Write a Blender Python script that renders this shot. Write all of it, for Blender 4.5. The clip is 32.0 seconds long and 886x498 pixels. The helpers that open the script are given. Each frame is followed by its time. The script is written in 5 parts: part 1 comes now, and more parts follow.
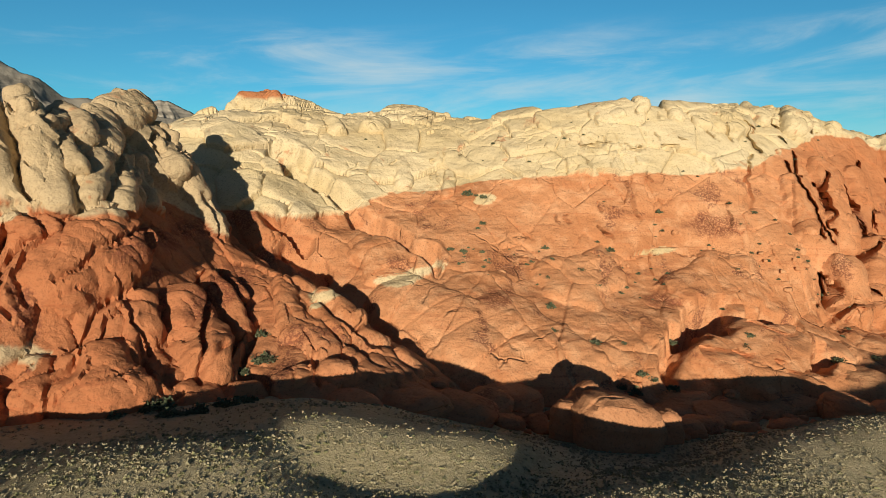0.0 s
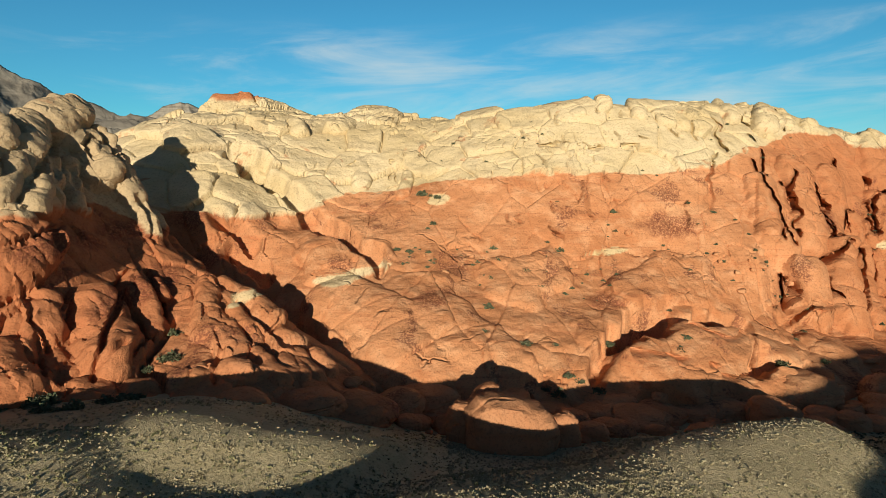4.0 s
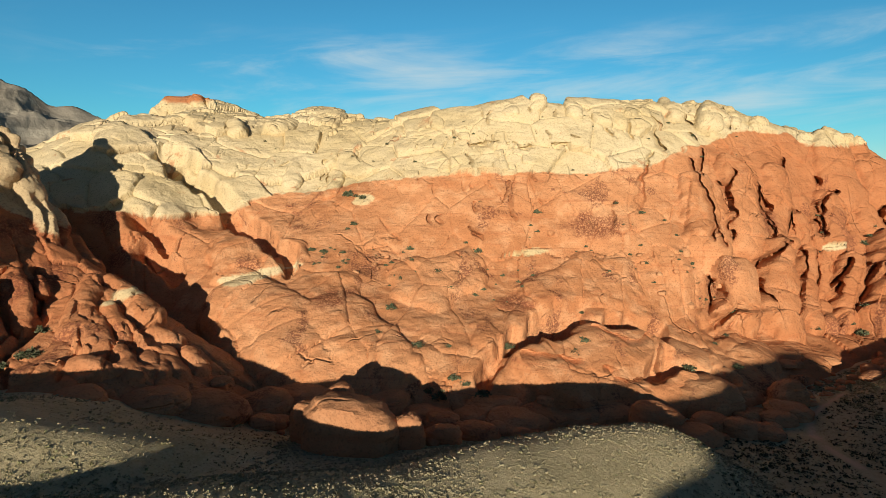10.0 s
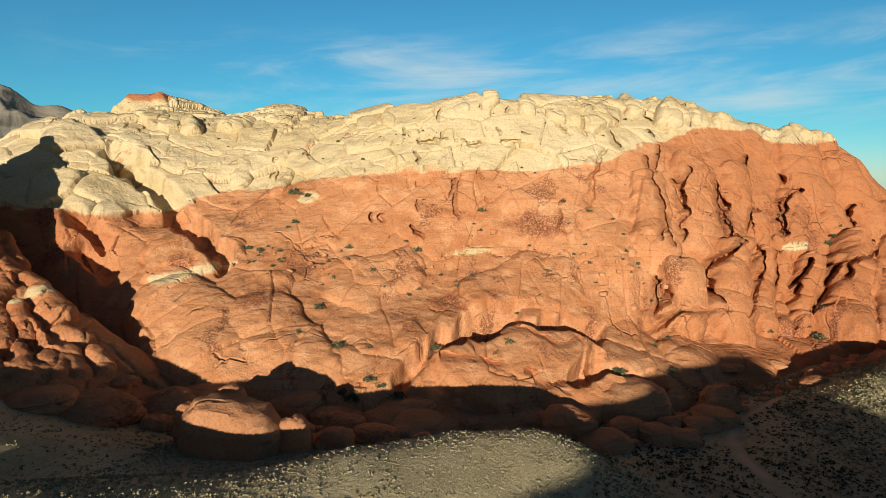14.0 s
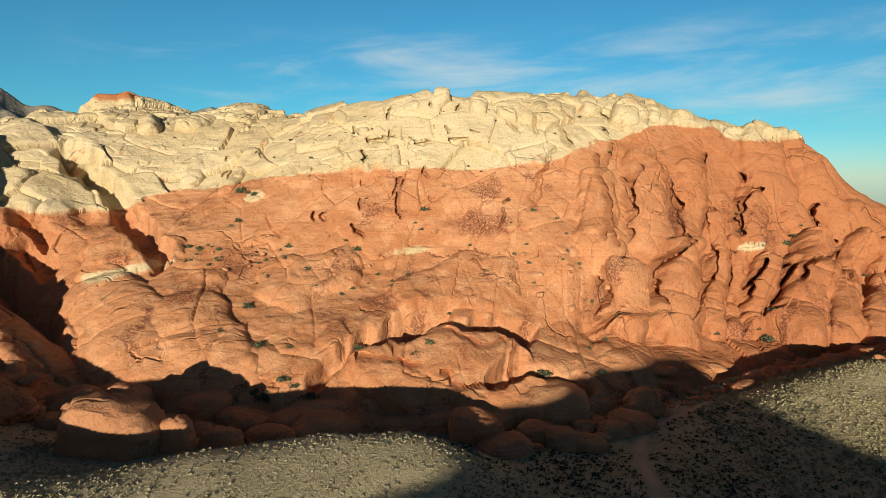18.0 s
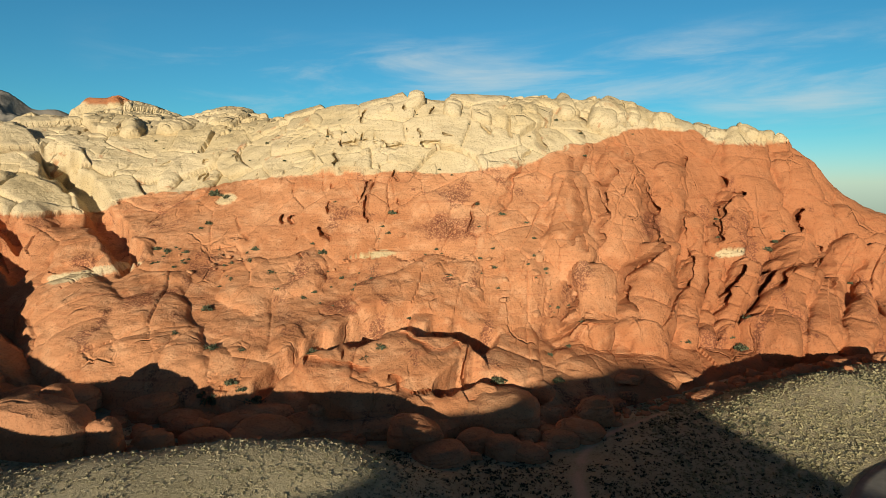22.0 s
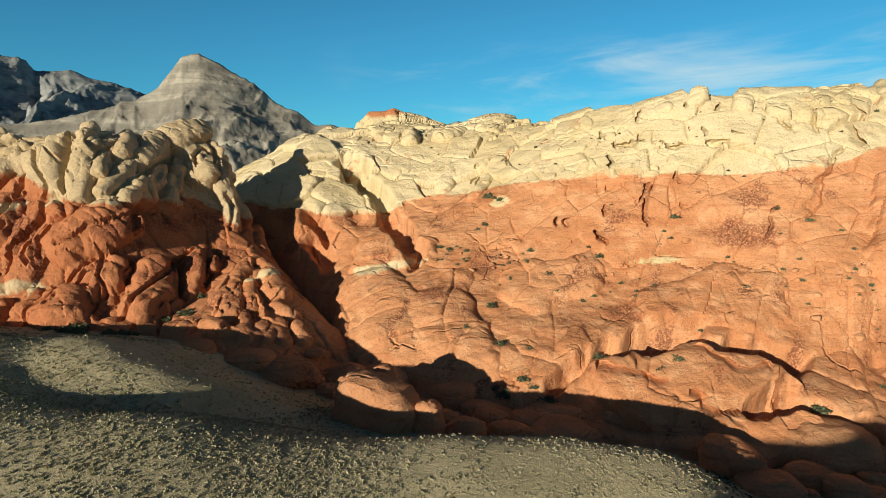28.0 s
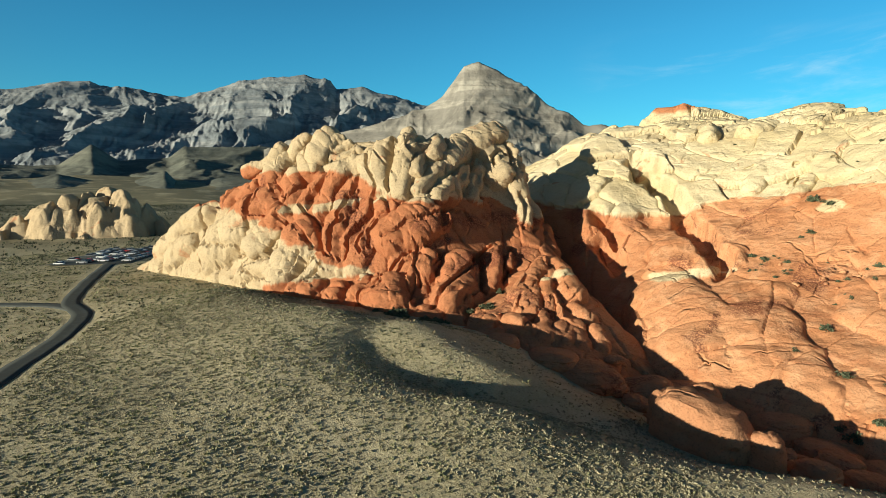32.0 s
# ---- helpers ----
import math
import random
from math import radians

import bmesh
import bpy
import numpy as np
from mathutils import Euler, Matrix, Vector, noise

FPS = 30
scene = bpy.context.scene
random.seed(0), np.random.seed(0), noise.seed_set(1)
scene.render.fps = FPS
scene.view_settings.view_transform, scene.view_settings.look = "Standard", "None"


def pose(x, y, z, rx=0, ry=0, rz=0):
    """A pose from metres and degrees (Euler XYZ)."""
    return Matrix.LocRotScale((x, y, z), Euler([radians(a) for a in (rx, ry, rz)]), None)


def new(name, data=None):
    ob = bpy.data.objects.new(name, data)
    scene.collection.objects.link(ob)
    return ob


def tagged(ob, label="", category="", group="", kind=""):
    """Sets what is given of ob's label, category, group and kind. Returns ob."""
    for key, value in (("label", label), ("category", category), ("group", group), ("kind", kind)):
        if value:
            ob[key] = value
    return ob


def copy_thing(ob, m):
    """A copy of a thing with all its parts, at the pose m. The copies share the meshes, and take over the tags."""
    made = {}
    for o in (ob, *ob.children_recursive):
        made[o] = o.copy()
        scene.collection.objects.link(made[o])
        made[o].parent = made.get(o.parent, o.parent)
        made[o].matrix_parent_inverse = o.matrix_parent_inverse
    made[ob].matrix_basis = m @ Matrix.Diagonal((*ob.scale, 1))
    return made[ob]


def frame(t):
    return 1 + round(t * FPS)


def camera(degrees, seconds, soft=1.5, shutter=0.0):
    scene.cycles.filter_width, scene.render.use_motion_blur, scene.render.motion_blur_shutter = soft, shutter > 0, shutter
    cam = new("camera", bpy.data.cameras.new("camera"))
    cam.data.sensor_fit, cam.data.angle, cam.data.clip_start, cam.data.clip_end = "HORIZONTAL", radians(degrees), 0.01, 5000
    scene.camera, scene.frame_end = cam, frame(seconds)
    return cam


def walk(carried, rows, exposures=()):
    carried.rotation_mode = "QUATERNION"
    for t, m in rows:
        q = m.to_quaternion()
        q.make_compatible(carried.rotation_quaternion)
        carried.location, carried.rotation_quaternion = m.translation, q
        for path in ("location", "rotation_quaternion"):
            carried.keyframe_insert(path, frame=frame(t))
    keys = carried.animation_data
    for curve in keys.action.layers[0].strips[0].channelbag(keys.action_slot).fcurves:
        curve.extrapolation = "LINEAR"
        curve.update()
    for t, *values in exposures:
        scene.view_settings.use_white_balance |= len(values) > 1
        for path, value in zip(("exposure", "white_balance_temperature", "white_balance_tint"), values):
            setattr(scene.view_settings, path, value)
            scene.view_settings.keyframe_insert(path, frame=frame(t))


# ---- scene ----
cam = camera(73.35, 32.0, soft=0.55)
# seconds, place in metres, yaw, pitch and lean in degrees
PATH = [
    (0.0, -0.00, 0.00, 70.00, -5.10, -7.02, 0.32),
    (0.5, 3.19, -0.38, 70.18, -4.79, -7.04, 0.30),
    (1.0, 6.41, -0.77, 70.34, -4.46, -7.07, 0.26),
    (1.5, 9.63, -1.15, 70.48, -4.10, -7.10, 0.22),
    (2.0, 12.85, -1.49, 70.58, -3.76, -7.09, 0.20),
    (2.5, 16.05, -1.76, 70.62, -3.44, -7.09, 0.18),
    (3.0, 19.19, -1.94, 70.61, -3.13, -7.10, 0.14),
    (3.5, 22.26, -2.05, 70.53, -2.83, -7.10, 0.10),
    (5.5, 34.26, -2.16, 70.04, -1.87, -6.99, -0.04),
    (6.0, 37.18, -2.18, 69.91, -1.65, -6.94, -0.06),
    (6.5, 40.03, -2.21, 69.76, -1.47, -6.90, -0.07),
    (7.0, 42.85, -2.24, 69.61, -1.27, -6.84, -0.07),
    (7.5, 45.65, -2.28, 69.48, -1.08, -6.81, -0.08),
    (8.0, 48.44, -2.29, 69.37, -0.89, -6.78, -0.08),
    (8.5, 51.24, -2.21, 69.29, -0.69, -6.77, -0.09),
    (9.0, 54.09, -1.97, 69.22, -0.52, -6.76, -0.08),
    (9.5, 57.00, -1.60, 69.16, -0.35, -6.73, -0.07),
    (10.0, 59.93, -1.19, 69.08, -0.21, -6.72, -0.06),
    (10.5, 62.86, -0.74, 68.99, -0.03, -6.72, -0.06),
    (11.0, 65.80, -0.27, 68.89, 0.13, -6.73, -0.06),
    (11.5, 68.74, 0.23, 68.77, 0.32, -6.71, -0.07),
    (12.0, 71.69, 0.77, 68.66, 0.46, -6.71, -0.06),
    (12.5, 74.65, 1.28, 68.55, 0.64, -6.74, -0.05),
    (13.0, 77.61, 1.74, 68.46, 0.82, -6.74, -0.04),
    (13.5, 80.59, 2.13, 68.38, 1.02, -6.73, -0.04),
    (14.0, 83.59, 2.49, 68.33, 1.22, -6.74, -0.04),
    (14.5, 86.60, 2.81, 68.29, 1.43, -6.75, -0.05),
    (16.5, 98.64, 4.11, 68.20, 2.27, -6.79, -0.06),
    (17.0, 101.72, 4.47, 68.19, 2.48, -6.79, -0.06),
    (17.5, 104.85, 4.88, 68.19, 2.71, -6.81, -0.06),
    (18.0, 108.00, 5.31, 68.20, 2.94, -6.84, -0.08),
    (18.5, 111.15, 5.75, 68.22, 3.18, -6.82, -0.08),
    (19.0, 114.27, 6.17, 68.23, 3.41, -6.84, -0.09),
    (19.5, 117.27, 6.59, 68.24, 3.63, -6.88, -0.08),
    (20.0, 119.99, 7.02, 68.25, 3.73, -6.87, -0.05),
    (20.5, 122.23, 7.44, 68.25, 3.93, -6.65, -0.01),
    (21.0, 123.81, 7.80, 68.24, 4.44, -6.55, 0.04),
    (21.5, 124.63, 8.05, 68.20, 4.74, -6.51, 0.07),
    (22.0, 124.67, 8.18, 68.13, 4.93, -6.48, 0.08),
    (22.5, 124.04, 8.21, 68.05, 5.07, -6.45, 0.08),
    (23.0, 122.90, 8.15, 67.95, 5.43, -6.40, 0.07),
    (23.5, 121.43, 8.02, 67.84, 5.90, -6.35, 0.06),
    (24.0, 119.74, 7.83, 67.73, 6.42, -6.32, 0.06),
    (24.5, 117.92, 7.58, 67.63, 7.52, -6.26, 0.08),
    (26.5, 110.31, 6.28, 67.21, 16.30, -5.94, 0.02),
    (27.0, 108.45, 5.79, 67.10, 19.19, -5.88, -0.01),
    (27.5, 106.65, 5.24, 67.00, 22.03, -5.87, -0.04),
    (28.0, 104.89, 4.69, 66.90, 25.09, -5.88, -0.05),
    (28.5, 103.17, 4.25, 66.80, 28.27, -5.84, -0.05),
    (29.0, 101.46, 3.89, 66.72, 32.06, -5.84, -0.02),
    (29.5, 99.70, 3.53, 66.64, 35.62, -5.83, 0.02),
    (30.0, 97.93, 3.04, 66.57, 39.17, -5.81, 0.08),
    (30.5, 96.15, 2.39, 66.50, 42.59, -5.81, 0.15),
    (31.0, 94.36, 1.58, 66.44, 45.53, -5.78, 0.21),
    (31.5, 92.63, 0.63, 66.38, 47.78, -5.77, 0.28),
    (32.0, 90.94, -0.40, 66.33, 48.73, -5.78, 0.35),
]
walk(cam, [(t, pose(x, y, z, 90 + pitch, -lean, yaw)) for t, x, y, z, yaw, pitch, lean in PATH],
     [(0, 0.17, 6500, 10), (10, 0.22, 6500, 10), (18, 0.19, 6500, 10), (21, 0.11, 6480, 10), (24, 0.12, 6420, 9), (28, 0.32, 6280, 6), (30, 0.46, 6150, 4), (31, 0.56, 6080, 3), (32, 0.62, 6040, 2)])

# ---- light ----
SUN_AZ, SUN_EL = radians(187.0), radians(9.0)      # the compass bearing from +y towards +x, and the height
toward_sun = Vector((math.sin(SUN_AZ) * math.cos(SUN_EL), math.cos(SUN_AZ) * math.cos(SUN_EL), math.sin(SUN_EL)))
sun = new("sun", bpy.data.lights.new("sun", "SUN"))
sun.data.energy, sun.data.angle, sun.data.color = 5.0, radians(0.6), (1.0, 0.86, 0.65)
sun.matrix_world = Matrix.Translation((0, 0, 300)) @ toward_sun.to_track_quat("Z", "Y").to_matrix().to_4x4()


class Graph:
    """A short way to write node trees."""

    def __init__(self, tree):
        self.tree = tree
        tree.nodes.clear()

    def node(self, kind, _=None, **inputs):
        n = self.tree.nodes.new(kind)
        for key, value in inputs.items():
            slot = n.inputs[int(key[1:])] if key[0] == "i" and key[1:].isdigit() else n.inputs[key.replace("_", " ")]
            if hasattr(value, "is_output"):
                self.tree.links.new(value, slot)
            else:
                slot.default_value = value
        return n

    def math(self, op, a, b=0.0, c=0.0, clamp=False):
        n = self.node("ShaderNodeMath", None, i0=a, i1=b, i2=c)
        n.operation, n.use_clamp = op, clamp
        return n.outputs[0]

    def noise(self, vector, scale, detail=4.0, rough=0.55, warp=0.0):
        return self.node("ShaderNodeTexNoise", None, Vector=vector, Scale=scale, Detail=detail, Roughness=rough, Distortion=warp).outputs["Fac"]

    def step(self, value, low, high):
        n = self.node("ShaderNodeMapRange", None, Value=value, From_Min=low, From_Max=high)
        n.interpolation_type = "SMOOTHSTEP"
        return n.outputs[0]

    def layer(self, name):
        n = self.node("ShaderNodeAttribute")
        n.attribute_name = name
        return n.outputs["Fac"]

    def mix(self, fac, a, b, blend="MIX"):
        n = self.tree.nodes.new("ShaderNodeMix")
        n.data_type, n.blend_type = "RGBA", blend
        for i, value in ((0, fac), (6, a), (7, b)):
            if hasattr(value, "is_output"):
                self.tree.links.new(value, n.inputs[i])
            else:
                n.inputs[i].default_value = value if i == 0 else (*value, 1.0)
        return n.outputs[2]

    def scaled(self, vector, sx, sy, sz):
        return self.node("ShaderNodeMapping", None, Vector=vector, Scale=(sx, sy, sz)).outputs[0]


world = bpy.data.worlds.new("sky")
scene.world = world
world.use_nodes = True
g = Graph(world.node_tree)
sky = g.node("ShaderNodeTexSky")
sky.sky_type, sky.sun_disc, sky.sun_elevation, sky.sun_rotation = "NISHITA", False, SUN_EL, SUN_AZ
sky.altitude, sky.air_density, sky.dust_density, sky.ozone_density = 1200.0, 1.0, 0.1, 3.0
way = g.node("ShaderNodeTexCoord").outputs["Generated"]
part_ = g.node("ShaderNodeSeparateXYZ", None, Vector=way)
bearing = g.math("ADD", g.math("ARCTAN2", part_.outputs[0], part_.outputs[1]), 0.085)
height = g.math("ARCSINE", part_.outputs[2])
flat = g.node("ShaderNodeCombineXYZ", None, X=bearing, Y=g.math("ADD", height, g.math("MULTIPLY", bearing, -0.05)), Z=0.0).outputs[0]
wisps = g.noise(g.scaled(flat, 3.2, 17.0, 1.0), 1.0, 8.0, 0.62, 0.6)
veil = g.noise(g.scaled(flat, 1.6, 7.0, 1.0), 1.3, 4.0, 0.5)
band = g.math("MULTIPLY", g.step(height, 0.045, 0.11), g.math("SUBTRACT", 1.0, g.step(height, 0.19, 0.25)))
side = g.math("MULTIPLY", g.step(bearing, -0.58, -0.34), g.math("SUBTRACT", 1.0, g.step(bearing, 0.85, 1.4)))
heap = g.math("MULTIPLY", g.step(bearing, -0.45, 0.10), 0.07)
cloud = g.step(g.math("ADD", heap, g.math("ADD", g.math("MULTIPLY", wisps, 0.5), g.math("MULTIPLY", veil, 0.5))), 0.49, 0.72)
cloud = g.math("MULTIPLY", g.math("MULTIPLY", cloud, g.math("MULTIPLY", band, side)), 0.70)
SKY = 0.097
deep = g.mix(g.step(height, 0.22, 0.80), (0.42, 1.05, 1.08), (0.25, 0.15, 0.13))
deep = g.mix(g.step(height, 0.10, -0.02), deep, (0.86, 1.12, 1.36))
deep = g.mix(g.step(part_.outputs[1], 0.25, -0.55), deep, (0.53, 0.47, 0.42))          # the warm half towards the sun
blue = g.mix(1.0, sky.outputs[0], deep, "MULTIPLY")
shown = g.mix(cloud, blue, (5.6, 6.3, 6.3))
g.node("ShaderNodeOutputWorld", None, Surface=g.node("ShaderNodeBackground", None, Color=shown, Strength=SKY).outputs[0])

# ---- materials ----
def surface(name, rough=0.9, spec=0.2):
    """A material, its graph, its principled node and the places of its points in metres."""
    m = bpy.data.materials.new(name)
    m.use_nodes = True
    gr = Graph(m.node_tree)
    bsdf = gr.node("ShaderNodeBsdfPrincipled", None, Roughness=rough, Specular_IOR_Level=spec)
    gr.node("ShaderNodeOutputMaterial", None, Surface=bsdf.outputs[0])
    return m, gr, bsdf, gr.node("ShaderNodeNewGeometry").outputs["Position"]


def relief(gr, bsdf, value, strength, distance):
    bump = gr.node("ShaderNodeBump", None, Height=value, Strength=strength, Distance=distance)
    gr.tree.links.new(bump.outputs[0], bsdf.inputs["Normal"])


def sandstone(name):
    """Red and cream sandstone: the share of cream is kept with the mesh, in the layer 'cream'; varnish and bedding come on top."""
    m, gr, bsdf, place = surface(name, 0.92, 0.12)
    cream = gr.layer("cream")
    wide = gr.noise(gr.scaled(place, 0.03, 0.03, 0.05), 1.0, 4.0, 0.6)
    blotch = gr.noise(place, 0.16, 5.0, 0.62, 0.3)
    grain = gr.noise(place, 1.7, 5.0, 0.65)
    tilted = gr.node("ShaderNodeMapping", None, Vector=place, Rotation=(0.16, -0.10, 0.0), Scale=(0.05, 0.05, 0.7)).outputs[0]
    beds = gr.noise(tilted, 1.0, 5.0, 0.58, 0.8)
    red = gr.mix(gr.step(wide, 0.32, 0.68), (0.465, 0.202, 0.092), (0.595, 0.296, 0.150))
    red = gr.mix(gr.math("MULTIPLY", gr.step(blotch, 0.46, 0.66), 0.50), red, (0.70, 0.40, 0.225))
    axes = gr.node("ShaderNodeSeparateXYZ", None, Vector=place)
    east, height_ = axes.outputs[0], axes.outputs[2]
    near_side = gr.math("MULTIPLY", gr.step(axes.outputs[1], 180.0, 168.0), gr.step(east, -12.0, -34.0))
    ripe = gr.math("ADD", gr.step(east, 125.0, 200.0), gr.step(east, 0.0, -45.0))
    red = gr.mix(gr.math("MULTIPLY", ripe, 0.75), red, (0.42, 0.166, 0.074))
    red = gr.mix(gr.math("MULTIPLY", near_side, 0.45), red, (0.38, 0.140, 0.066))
    red = gr.mix(gr.math("MULTIPLY", gr.math("MULTIPLY", gr.step(axes.outputs[1], 142.0, 120.0), gr.step(east, -30.0, 0.0)), 0.6), red, (0.38, 0.145, 0.070))
    red = gr.mix(gr.math("MULTIPLY", gr.step(beds, 0.54, 0.68), 0.28), red, (0.36, 0.105, 0.048))
    varnish = gr.math("MULTIPLY", gr.step(gr.noise(gr.scaled(place, 0.07, 0.07, 0.045), 1.0, 6.0, 0.68, 0.4), 0.56, 0.63), gr.step(grain, 0.42, 0.55))
    for cx, cz, rx, rz in ((112.0, 54.0, 15.0, 6.5), (-45.0, 57.0, 9.0, 5.0), (-37.0, 45.0, 6.0, 5.0), (176.0, 54.0, 7.0, 6.0), (82.0, 33.0, 9.0, 2.5), (30.0, 36.0, 8.0, 3.0)):
        far = gr.math("POWER", gr.math("ADD", gr.math("POWER", gr.math("ABSOLUTE", gr.math("DIVIDE", gr.math("SUBTRACT", east, cx), rx)), 2.0), gr.math("POWER", gr.math("ABSOLUTE", gr.math("DIVIDE", gr.math("SUBTRACT", height_, cz), rz)), 2.0)), 0.5)
        far = gr.math("ADD", far, gr.math("MULTIPLY", blotch, 1.6))
        red = gr.mix(gr.math("MULTIPLY", gr.math("MULTIPLY", gr.step(far, 1.65, 1.15), gr.step(grain, 0.36, 0.56)), 0.8), red, (0.19, 0.062, 0.038))
    red = gr.mix(gr.math("MULTIPLY", varnish, 0.75), red, (0.16, 0.055, 0.038))
    pale = gr.mix(gr.step(wide, 0.32, 0.68), (0.56, 0.455, 0.265), (0.655, 0.555, 0.365))
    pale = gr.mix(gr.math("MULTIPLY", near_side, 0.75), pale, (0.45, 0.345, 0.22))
    pale = gr.mix(gr.math("MULTIPLY", gr.step(beds, 0.56, 0.72), 0.30), pale, (0.52, 0.37, 0.19))
    rust = gr.math("MULTIPLY", gr.step(gr.noise(place, 0.10, 5.0, 0.65, 0.8), 0.61, 0.66), gr.step(blotch, 0.42, 0.56))
    pale = gr.mix(gr.math("MULTIPLY", rust, 0.65), pale, (0.44, 0.20, 0.10))
    pale = gr.mix(gr.math("MULTIPLY", varnish, 0.35), pale, (0.27, 0.20, 0.13))
    colour = gr.mix(cream, red, pale)
    speck = gr.noise(place, 1.9, 6.0, 0.75)
    colour = gr.mix(gr.math("MULTIPLY", gr.step(speck, 0.48, 0.38), 0.54), colour, gr.mix(0.62, colour, (0.06, 0.03, 0.02)))
    gr.tree.links.new(colour, bsdf.inputs["Base Color"])
    bent = gr.node("ShaderNodeVectorMath", None, i0=place, i1=gr.node("ShaderNodeVectorMath", None, i0=gr.node("ShaderNodeTexNoise", None, Vector=place, Scale=0.13, Detail=3.0).outputs["Color"], i1=(7.0, 7.0, 7.0)).outputs[0])
    bent.inputs[1].links[0].from_node.operation = "MULTIPLY"
    coarse = gr.noise(place, 0.24, 7.0, 0.60, 0.3)
    total = gr.math("ADD", gr.math("ADD", gr.math("MULTIPLY", coarse, 1.0), gr.math("MULTIPLY", grain, 0.15)), gr.math("MULTIPLY", beds, 0.18))
    for size, shut, deep in ((0.06, 0.60, 0.5),):
        cells = gr.node("ShaderNodeTexVoronoi", None, Vector=gr.scaled(bent.outputs[0], size, size, 0.7 * size), Scale=1.0)
        cells.feature = "DISTANCE_TO_EDGE"
        there = gr.step(gr.noise(place, 0.055, 3.0, 0.6), shut - 0.10, shut + 0.06)
        joint = gr.math("MULTIPLY", gr.math("SUBTRACT", 1.0, gr.step(cells.outputs[0], 0.0, 0.035)), there)
        total = gr.math("SUBTRACT", total, gr.math("MULTIPLY", joint, deep))
    relief(gr, bsdf, total, 1.0, 1.0)
    return m


def gravel(name):
    m, gr, bsdf, place = surface(name, 0.95, 0.1)
    wide = gr.noise(place, 0.035, 4.0, 0.6)
    mid = gr.noise(place, 0.35, 5.0, 0.6)
    fine = gr.noise(place, 2.2, 6.0, 0.75)
    c = gr.mix(gr.step(wide, 0.35, 0.68), (0.46, 0.40, 0.25), (0.58, 0.50, 0.325))
    c = gr.mix(gr.math("MULTIPLY", gr.step(mid, 0.42, 0.70), 0.45), c, (0.32, 0.29, 0.18))
    c = gr.mix(gr.math("MULTIPLY", gr.step(fine, 0.50, 0.68), 0.50), c, (0.60, 0.53, 0.38))
    c = gr.mix(gr.math("MULTIPLY", gr.step(fine, 0.46, 0.36), 0.40), c, (0.17, 0.145, 0.10))
    bushy = gr.math("MULTIPLY", gr.step(gr.node("ShaderNodeSeparateXYZ", None, Vector=place).outputs[0], -240.0, -430.0), gr.step(gr.noise(place, 0.02, 5.0, 0.6), 0.30, 0.52))
    c = gr.mix(gr.math("MULTIPLY", bushy, 0.75), c, (0.15, 0.14, 0.085))
    path = gr.layer("trail")
    c = gr.mix(path, c, (0.62, 0.47, 0.33))
    gr.tree.links.new(c, bsdf.inputs["Base Color"])
    stones = gr.noise(place, 1.5, 8.0, 0.72)
    relief(gr, bsdf, gr.math("ADD", gr.math("MULTIPLY", stones, 1.6), gr.math("MULTIPLY", mid, 0.5)), 1.0, 0.25)
    return m


def limestone(name, light, dark, size=1.0):
    m, gr, bsdf, place = surface(name, 0.95, 0.1)
    tilted = gr.node("ShaderNodeMapping", None, Vector=place, Rotation=(0.12, 0.14, 0.0), Scale=(0.0016 * size, 0.0016 * size, 0.022 * size)).outputs[0]
    beds = gr.noise(tilted, 1.0, 6.0, 0.6, 0.4)
    blotch = gr.noise(place, 0.010 * size, 6.0, 0.65)
    c = gr.mix(gr.step(beds, 0.40, 0.62), dark, light)
    c = gr.mix(gr.math("MULTIPLY", gr.step(blotch, 0.45, 0.66), 0.6), c, tuple(0.55 * v for v in dark))
    gr.tree.links.new(c, bsdf.inputs["Base Color"])
    relief(gr, bsdf, gr.noise(place, 0.03 * size, 7.0, 0.62), 1.0, 6.0 / size)
    return m


def plain(name, colour, rough=0.8, spread=0.25, scale=2.0, spec=0.2, metal=0.0):
    m, gr, bsdf, place = surface(name, rough, spec)
    bsdf.inputs["Metallic"].default_value = metal
    n = gr.noise(place, scale, 4.0, 0.6)
    each = gr.node("ShaderNodeObjectInfo").outputs["Random"]
    c = gr.mix(gr.step(gr.math("ADD", gr.math("MULTIPLY", n, 0.7), gr.math("MULTIPLY", each, 0.3)), 0.3, 0.7), tuple(v * (1 - spread) for v in colour), tuple(min(1, v * (1 + spread)) for v in colour))
    gr.tree.links.new(c, bsdf.inputs["Base Color"])
    return m


def foliage(name, first, second):
    m, gr, bsdf, place = surface(name, 0.85, 0.15)
    each = gr.node("ShaderNodeNewGeometry").outputs["Random Per Island"]
    gr.tree.links.new(gr.mix(each, first, second), bsdf.inputs["Base Color"])
    return m


ROCK = sandstone("sandstone")
GROUND = gravel("desert_gravel")
LIME_NEAR = limestone("grey_limestone", (0.40, 0.375, 0.32), (0.25, 0.235, 0.205), 5.0)
# limestone shifted to blue-grey: the haze of distance is in these colours
LIME_HAZED = limestone("hazed_limestone", (0.345, 0.36, 0.36), (0.215, 0.24, 0.255))
SCRUBLAND = limestone("scrubby_slopes", (0.20, 0.205, 0.165), (0.125, 0.135, 0.115), 1.6)
ASPHALT = plain("asphalt", (0.082, 0.088, 0.080), 0.9, 0.25, 0.6)
GREEN = foliage("green_leaves", (0.060, 0.078, 0.042), (0.145, 0.160, 0.095))
DRY = foliage("dry_scrub", (0.25, 0.228, 0.148), (0.39, 0.355, 0.24))
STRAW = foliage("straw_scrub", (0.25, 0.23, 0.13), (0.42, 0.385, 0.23))
